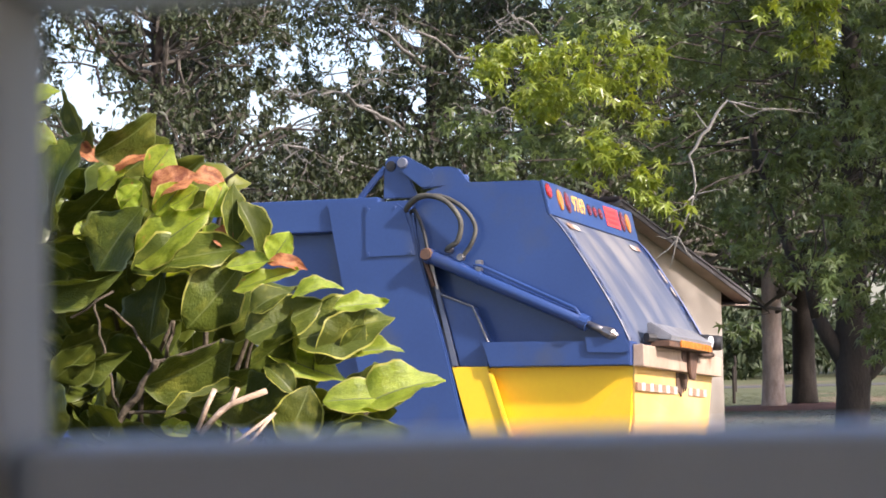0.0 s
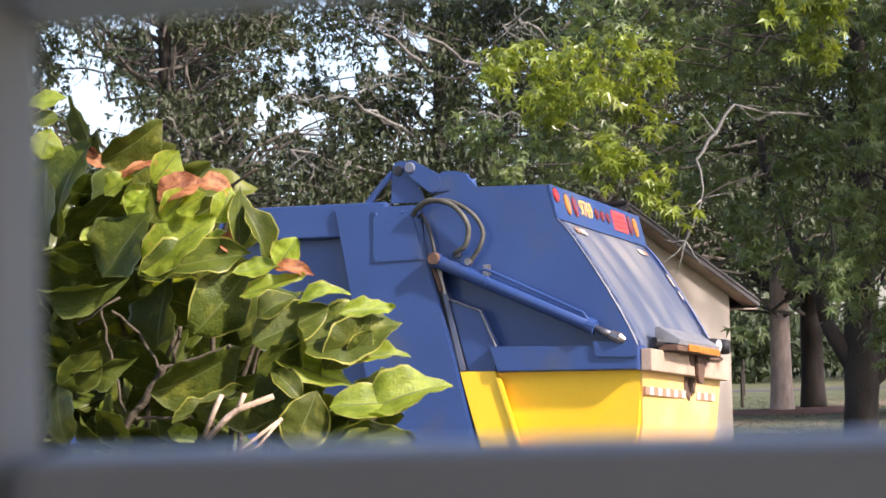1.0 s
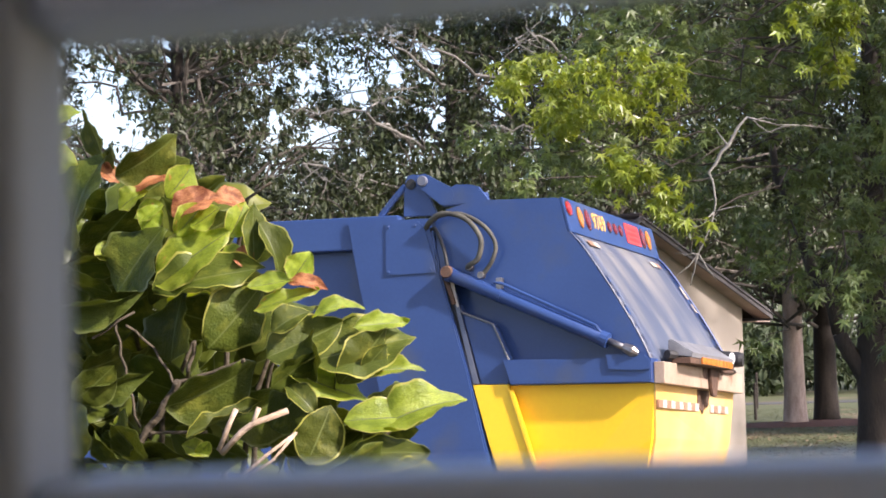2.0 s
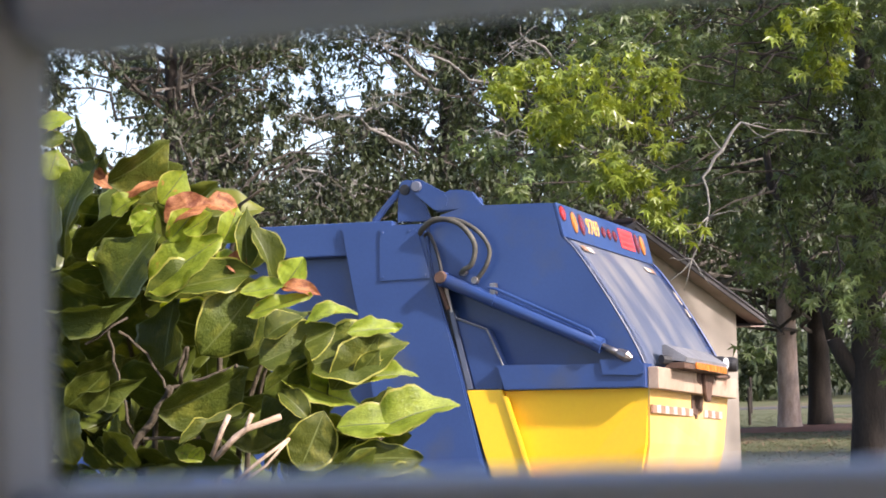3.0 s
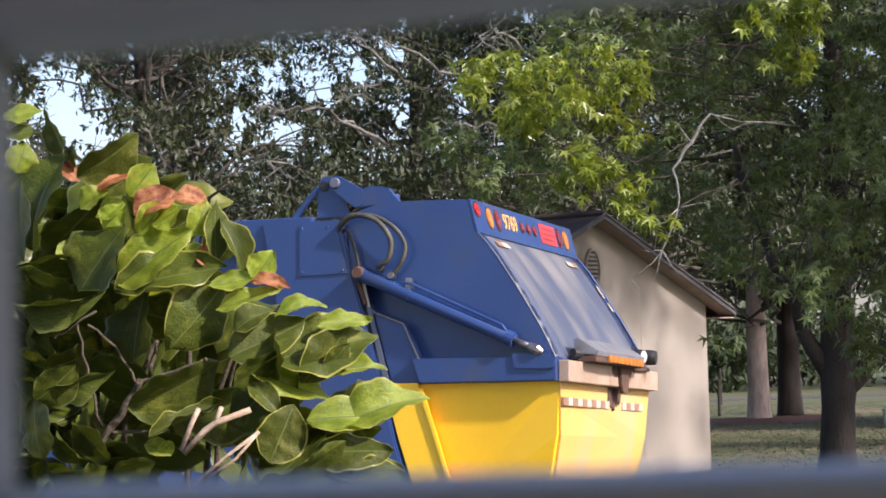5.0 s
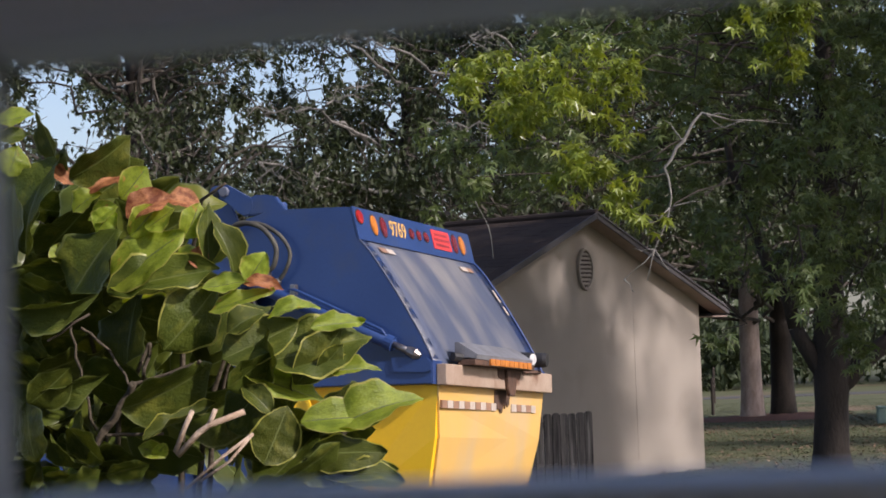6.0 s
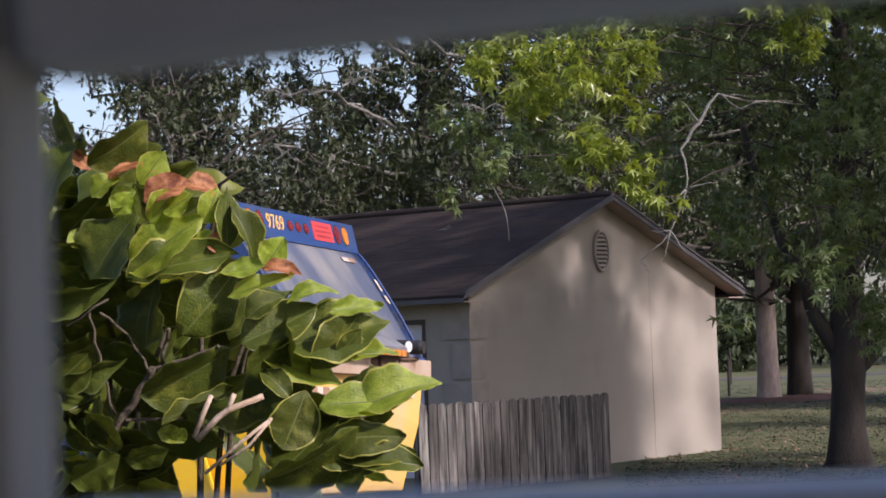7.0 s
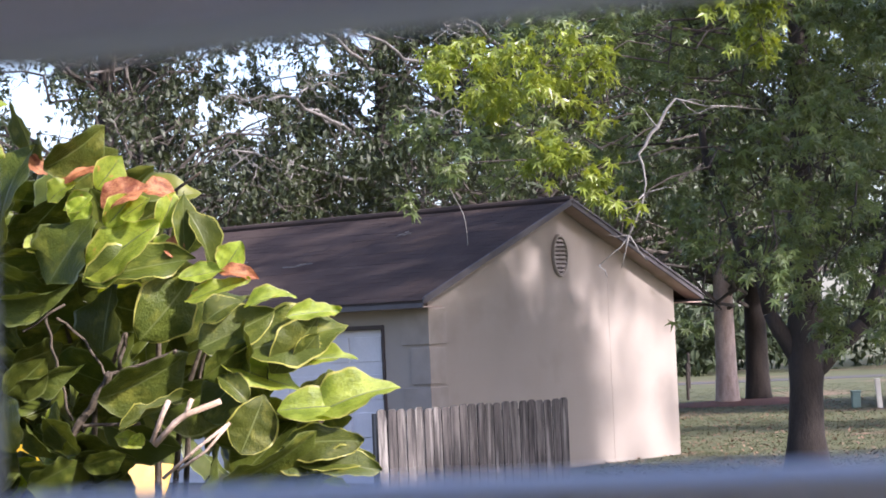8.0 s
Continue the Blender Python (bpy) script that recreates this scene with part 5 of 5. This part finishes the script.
def rams(tail):
    """Hydraulic cylinder, its pipe and hoses, on either side."""
    for side, y in ((0, -0.065), (1, W + 0.065)):
        s = -1 if side == 0 else 1
        cyl = part("cylinder", tube(bmesh.new(), [(-1.585, y, 2.695), (-1.57, y, 2.688), (-0.33, y, 2.155), (-0.315, y, 2.148)], [0.04, 0.052, 0.052, 0.044], 16), BLUE, truck, "blue hydraulic cylinder", smooth=True)
        for a, b, r in ((0.0, 0.03, 0.060), (0.33, 0.345, 0.058), (0.955, 1.0, 0.060)):
            p, q = Vector((-1.585, y, 2.695)), Vector((-0.315, y, 2.148))
            part("collar", tube(bmesh.new(), [p.lerp(q, a), p.lerp(q, b)], r, 14), BLUE, cyl, smooth=False)
        part("rod", tube(bmesh.new(), [(-0.315, y, 2.148), (-0.16, y, 2.082)], 0.026, 12), STEEL, cyl, "bright steel rod", smooth=True)
        part("rod_eye", tube(bmesh.new(), [(-0.20, y, 2.10), (-0.13, y, 2.068), (-0.09, y, 2.05)], [0.034, 0.045, 0.02], 10), STEEL, cyl, "rubbed steel rod eye")
        part("pivot", disc(bmesh.new(), (-1.575, y + 0.05 * -s, 2.70), (0, s, 0), 0.05, 0.115, 14), RUST, cyl, "rusty pivot pin")
        bm = bmesh.new()
        tube(bm, [(-1.20, y + 0.02 * s, 2.61), (-1.14, y + 0.03 * s, 2.60), (-0.40, y + 0.03 * s, 2.262), (-0.36, y + 0.02 * s, 2.20)], 0.012, 7)
        part("pipe", bm, BLUE, cyl)
        part("pipe_clip", box(bmesh.new(), (-1.185, y - 0.03, 2.555), (-1.14, y + 0.03, 2.645), 0.006), STEEL, cyl)
    for pts, r, m in (([(-1.79, 0.0, 3.04), (-1.72, -0.09, 3.09), (-1.60, -0.12, 3.145), (-1.42, -0.12, 3.10), (-1.30, -0.11, 2.95), (-1.32, -0.10, 2.80), (-1.40, -0.08, 2.75), (-1.45, 0.01, 2.735)], 0.021, HOSE),
                      ([(-1.77, 0.0, 3.07), (-1.66, -0.07, 3.13), (-1.47, -0.08, 3.14), (-1.28, -0.09, 3.04), (-1.19, -0.08, 2.90), (-1.22, -0.08, 2.77), (-1.31, -0.06, 2.665)], 0.017, HOSE),
                      ([(-1.76, 0.0, 3.02), (-1.69, -0.05, 3.04), (-1.62, -0.05, 2.88), (-1.59, -0.05, 2.74)], 0.014, BLACK),
                      ([(-1.62, -0.02, 2.66), (-1.575, -0.03, 2.55), (-1.55, -0.02, 2.46)], 0.02, RUST)):
        bm = bmesh.new()
        tube(bm, [tuple(p) for p in smooth_line(pts, 5)], r, 8)
        part("hose", bm, m, truck, smooth=True)
    for p in ((-1.42, -0.005, 2.74), (-1.31, -0.055, 2.67)):
        bm = bmesh.new()
        disc(bm, (p[0], p[1] + 0.01, p[2]), (0, -1, 0), 0.03, 0.05, 8)
        part("hose_fitting", bm, STEEL, truck)


def body():
    b = part("body", box(bmesh.new(), (-6.6, 0.13, 1.0), (-2.0, W - 0.13, 3.10), 0.02), BLUE, truck, "blue packer body")
    for y0, y1 in ((0.0, 0.14), (W - 0.14, W)):
        part("top_rail", box(bmesh.new(), (-6.6, y0, 2.91), (-2.02, y1, 3.168), 0.012), BLUE, b)
        part("bottom_rail", box(bmesh.new(), (-6.6, y0, 0.95), (-2.1, y1, 1.2), 0.012), BLUE, b)
        for x in (-6.55, -5.2, -3.95):
            part("side_post", box(bmesh.new(), (x, y0 + 0.02, 1.2), (x + 0.16, y1 - 0.02, 2.91), 0.01), BLUE, b)
        lo, hi = (y0 - 0.03, y1) if y0 == 0 else (y0, y1 + 0.03)
        ring = [(-2.442, 3.125), (-1.76, 3.128), (-1.715, 2.98), (-1.67, 2.74), (-1.44, 1.95), (-1.30, 1.385), (-1.17, 0.95), (-1.98, 0.95), (-2.15, 1.69)]
        part("rear_frame", prism(bmesh.new(), ring, "y", lo, hi, 0.012), BLUE, b)
        plate = [(-2.108, 3.10), (-1.84, 3.105), (-1.79, 3.07), (-1.735, 2.90), (-1.69, 2.705), (-2.106, 2.697)]
        out = (lo - 0.012, lo) if y0 == 0 else (hi, hi + 0.012)
        pl = part("cover_plate", prism(bmesh.new(), plate, "y", *out, 0.003), BLUE, b, "bolted blue cover plate")
        for x, z in ((-2.08, 2.725), (-1.73, 2.73), (-2.08, 3.07), (-1.86, 3.075)):
            part("bolt", disc(bmesh.new(), (x, out[0] if y0 == 0 else out[1], z), (0, -1 if y0 == 0 else 1, 0), 0.011, 0.008, 8), BLUE, pl)
        part("seam_gap", prism(bmesh.new(), [(-1.70, 2.735), (-1.60, 2.735), (-1.37, 1.95), (-1.23, 1.385), (-1.13, 0.95), (-1.17, 0.95), (-1.30, 1.385), (-1.44, 1.95)], "y", lo + 0.05, lo + 0.06), BLACK, b)
        # hinge lug, arm and pin on the roof edge
        y = 0.06 if y0 == 0 else W - 0.10
        lug = bmesh.new()
        prism(lug, [(-2.0, 3.16), (-1.995, 3.33), (-1.985, 3.44), (-1.965, 3.472), (-1.935, 3.486), (-1.885, 3.482), (-1.86, 3.455), (-1.84, 3.39), (-1.78, 3.30), (-1.715, 3.16)], "y", y, y + 0.04, 0.006)
        part("hinge_lug", lug, BLUE, b)
        part("hinge_hole", disc(bmesh.new(), (-1.935, y - 0.004, 3.408), (0, -1, 0), 0.042, 0.006, 16), BLACK, b)
        bm = bmesh.new()
        tube(bm, [(-2.20, y + 0.02, 3.17), (-2.09, y + 0.02, 3.30), (-1.99, y + 0.02, 3.40)], 0.026, 6)
        part("hinge_brace", bm, BLUE, b)
        arm = [(-1.815 + 0.060 * math.cos(radians(d)), 3.42 + 0.060 * math.sin(radians(d))) for d in range(55, 236, 20)]
        arm += [(-1.635 + 0.078 * math.cos(radians(d)), 3.30 + 0.078 * math.sin(radians(d))) for d in range(235, 416, 20)]
        part("hinge_arm", prism(bmesh.new(), arm, "y", y - 0.05, y - 0.006, 0.006), BLUE, truck)
        part("hinge_pin", disc(bmesh.new(), (-1.815, y - 0.05, 3.42), (0, -1, 0), 0.042, 0.03, 14), BLUE_WORN_GLARE, truck)
        hump = [(-1.66, 3.22), (-1.61, 3.35), (-1.55, 3.382), (-1.44, 3.378), (-1.37, 3.36), (-1.325, 3.30), (-1.27, 3.24)]
        part("hinge_plate", prism(bmesh.new(), hump, "y", y - 0.045, y + 0.02, 0.006), BLUE, truck)
        part("roof_boss", disc(bmesh.new(), (-1.375, y + 0.05, 3.25), (0, 0, 1), 0.06, 0.07, 12), BLUE, truck)
    return b


def chassis():
    part("chassis_rail", box(bmesh.new(), (-8.3, 0.75, 0.75), (-1.3, 0.87, 0.98), 0.01), BLACK, truck)
    part("chassis_rail", box(bmesh.new(), (-8.3, 1.48, 0.75), (-1.3, 1.60, 0.98), 0.01), BLACK, truck)
    cab = [(-9.0, 0.75), (-6.9, 0.75), (-6.9, 2.75), (-8.55, 2.75), (-8.95, 1.75)]
    c = part("cab", prism(bmesh.new(), cab, "y", 0.02, W - 0.02, 0.04), BLUE, truck, "blue truck cab")
    for y0, y1 in ((0.005, 0.022), (W - 0.022, W - 0.005)):
        part("cab_window", prism(bmesh.new(), [(-8.72, 1.8), (-7.5, 1.8), (-7.5, 2.5), (-8.48, 2.5)], "y", y0, y1), BLACK, c)
    wheels = []
    for x in (-2.7, -3.95, -7.9):
        for y in (0.16, W - 0.16):
            w = part("wheel", tube(bmesh.new(), [(0, -0.14, 0), (0, -0.11, 0), (0, 0.11, 0), (0, 0.14, 0)], [0.44, 0.5, 0.5, 0.44], 28), BLACK, truck)
            part("rim", tube(bmesh.new(), [(0, -0.145, 0), (0, -0.11, 0), (0, 0.11, 0), (0, 0.145, 0)], [0.22, 0.29, 0.29, 0.22], 20), STEEL, w)
            w.matrix_basis = pose(x, y, 0.5)
            wheels.append((w, x, y))
    for x in (-2.7, -3.95, -7.9):
        part("axle", tube(bmesh.new(), [(x, 0.2, 0.5), (x, W - 0.2, 0.5)], 0.07, 8), BLACK, truck)
        part("axle_block", box(bmesh.new(), (x - 0.1, 0.7, 0.45), (x + 0.1, W - 0.7, 0.76)), BLACK, truck)
    return wheels


TAIL = tail_gate()
lamp_panel(TAIL)
tail_low(TAIL)
rams(TAIL)
body()
WHEELS = chassis()


def motions():
    """The truck stands, then drives off; its wheels roll with the way it goes."""
    walk(truck, [(t, truck_pose(x, y, a)) for t, x, y, a in TRUCK_ROWS])
    gone, turns = 0.0, [(0.0, 0.0)]
    for (t0, x0, y0, _), (t1, x1, y1, _) in zip(TRUCK_ROWS, TRUCK_ROWS[1:]):
        step = math.hypot(x1 - x0, y1 - y0)
        for k in (1, 2, 3):
            turns.append((t0 + (t1 - t0) * k / 3, gone + step * k / 3))
        gone += step
    for w, x, y in WHEELS:
        walk(w, [(t, pose(x, y, 0.5, 0, -math.degrees(d / 0.5), 0)) for t, d in turns])

# ---- small things on the lawn ----
BOX_GREEN = material("box_green", (0.20, 0.30, 0.26), (0.15, 0.23, 0.20), 0.5, scale=6, fine=50)
POST_WHITE = material("post_white", (0.62, 0.60, 0.52), (0.5, 0.48, 0.42), 0.6, scale=6, fine=50)


def lawn_things():
    z = ground_z(9.69, 52.08)
    u = empty("utility_box", pose(9.69, 52.08, z))
    tagged(u, "small grey-green utility box on the lawn", "utility box")
    part("cabinet", box(bmesh.new(), (-0.10, -0.1, 0), (0.10, 0.1, 0.36), 0.02), BOX_GREEN, u)
    part("cap", box(bmesh.new(), (-0.115, -0.115, 0.361), (0.115, 0.115, 0.42), 0.02), BOX_GREEN, u)
    z = ground_z(10.13, 51.4)
    m = empty("marker_post", pose(10.13, 51.4, z, 0, -4, 0))
    tagged(m, "white marker post on the lawn", "post")
    part("shaft", box(bmesh.new(), (-0.06, -0.04, -0.05), (0.06, 0.04, 0.66), 0.01), POST_WHITE, m)
    part("cap", box(bmesh.new(), (-0.07, -0.05, 0.661), (0.07, 0.05, 0.70), 0.01), POST_WHITE, m)
    for x, y, h in ((8.6, 78.0, 1.3), (7.0, 64.0, 1.1)):
        p = link_mesh("fence_post", tube(bmesh.new(), [(0, 0, -0.05), (0, 0, h * 0.96), (0, 0, h)], [0.05, 0.045, 0.02], 8), BARK_DARK)
        p.matrix_basis = pose(x, y, ground_z(x, y))
        tagged(p, "dark round wooden post on the lawn", "post", "posts on the lawn")
    # mulch beds round the two trunks
    for x, y, r in ((7.6, 58.8, 1.9), (8.6, 60.2, 1.7)):
        bm = bmesh.new()
        rnd = random.Random(int(r * 10))
        k = 28
        rim = [bm.verts.new((r * rnd.uniform(0.85, 1.15) * math.cos(6.2832 * i / k), 1.2 * r * rnd.uniform(0.85, 1.15) * math.sin(6.2832 * i / k), 0.004)) for i in range(k)]
        ring = [bm.verts.new((v.co.x * 0.6, v.co.y * 0.6, 0.07 + rnd.uniform(-0.015, 0.015))) for v in rim]
        mid = bm.verts.new((0, 0, 0.11))
        for i in range(k):
            j = (i + 1) % k
            bm.faces.new((rim[i], rim[j], ring[j], ring[i]))
            bm.faces.new((ring[i], ring[j], mid))
        b = link_mesh("mulch_bed", bm, MULCH, True)
        b.matrix_basis = pose(x, y, ground_z(x, y))
        tagged(b, "bed of reddish bark mulch round a trunk", "mulch bed", kind="structure")
    # lane across the far lawn
    bm = bmesh.new()
    box(bm, (-60, 84, 0.10), (90, 88, 0.128))
    lane = link_mesh("lane", bm, ASPHALT)
    tagged(lane, "pale lane across the far lawn", "road", kind="structure")
    # paving before the gable
    bm = bmesh.new()
    box(bm, (0.2, -2.6, -0.12), (5.5, -0.07, -0.045), 0.01)
    pv = link_mesh("pavement", bm, CONCRETE)
    pv.matrix_basis = HOUSE_AT
    tagged(pv, "worn concrete paving along the gable wall", "pavement", kind="structure")


lawn_things()


def lawn_cover():
    """Tufts of grass and fallen leaves on the lawn beside and behind the house."""
    rs = np.random.RandomState(61)
    blade = np.array([(-0.012, 0, 0), (0.012, 0, 0), (0.004, 0.03, 1.0), (0.05, 0, 0), (0.07, 0.01, 0), (0.085, -0.03, 0.75), (-0.06, 0.01, 0), (-0.04, 0, 0), (-0.075, 0.02, 0.8)])
    verts, faces = [], []
    for _ in range(16000):
        y = 27.0 + 50.0 * rs.rand() ** 1.6
        x = y * rs.uniform(0.06, 0.24)
        a, h, w = rs.uniform(0, 6.28), rs.uniform(0.008, 0.026), rs.uniform(0.6, 1.6)
        c, sn = math.cos(a), math.sin(a)
        z = ground_z(x, y)
        k = len(verts)
        verts += [(x + w * (p[0] * c - p[1] * sn), y + w * (p[0] * sn + p[1] * c), z + h * p[2]) for p in blade]
        faces += [(k, k + 1, k + 2), (k + 3, k + 4, k + 5), (k + 6, k + 7, k + 8)]
    g = raw("grass_tufts", verts, faces, TUFT)
    tagged(g, "short uneven tufts of lawn grass", "grass", kind="stuff")
    places, downs, spins, sizes = [], [], [], []
    for _ in range(2600):
        y = 27.0 + 34.0 * rs.rand() ** 1.4
        x = y * rs.uniform(0.07, 0.24)
        places.append((x, y, ground_z(x, y) + 0.02))
        downs.append(rs.normal(0, 0.35))
        spins.append(rs.uniform(0, 6.28))
        sizes.append(rs.uniform(0.6, 1.3))
    lit = leaf_cloud("leaf_litter", oval_leaf(0.05), places, downs, spins, sizes, LITTER, None, 0.5, 9)
    tagged(lit, "dry fallen leaves scattered on the lawn", "leaf litter", kind="stuff")


TUFT = material("grass_tuft", (0.052, 0.068, 0.022), (0.080, 0.082, 0.034), 0.9, scale=0.6, fine=6, amount=0.9, bump=0.0, piece=0.35)
LITTER = material("leaf_litter", (0.24, 0.17, 0.11), (0.14, 0.085, 0.05), 0.9, scale=3, fine=20, bump=0.0, piece=0.4)
lawn_cover()


def roof_twigs():
    """Fallen twigs that lie on the roof."""
    rnd = random.Random(3)
    for y, f, ln in ((3.6, 0.42, 0.5), (5.0, 0.5, 0.35), (2.2, 0.7, 0.25)):
        x = -OE + f * (HW / 2 + OE)
        z = EAVE - RISE * OE + RISE * (x + OE) + 0.03
        bm = bmesh.new()
        pts = crooked(rnd, (x, y, z), (x + ln * 0.2, y - ln, z + RISE * ln * 0.2), 5, 0.02)
        tube(bm, pts, 0.008, 5)
        tube(bm, [pts[2], pts[2] + Vector((0.12, -0.05, 0.05))], 0.005, 5)
        tw = link_mesh("fallen_twig", bm, BARK_TWIG)
        tw.matrix_basis = HOUSE_AT
        tagged(tw, "bare grey twig fallen on the roof", "twig", "twigs on the roof")


roof_twigs()


motions()
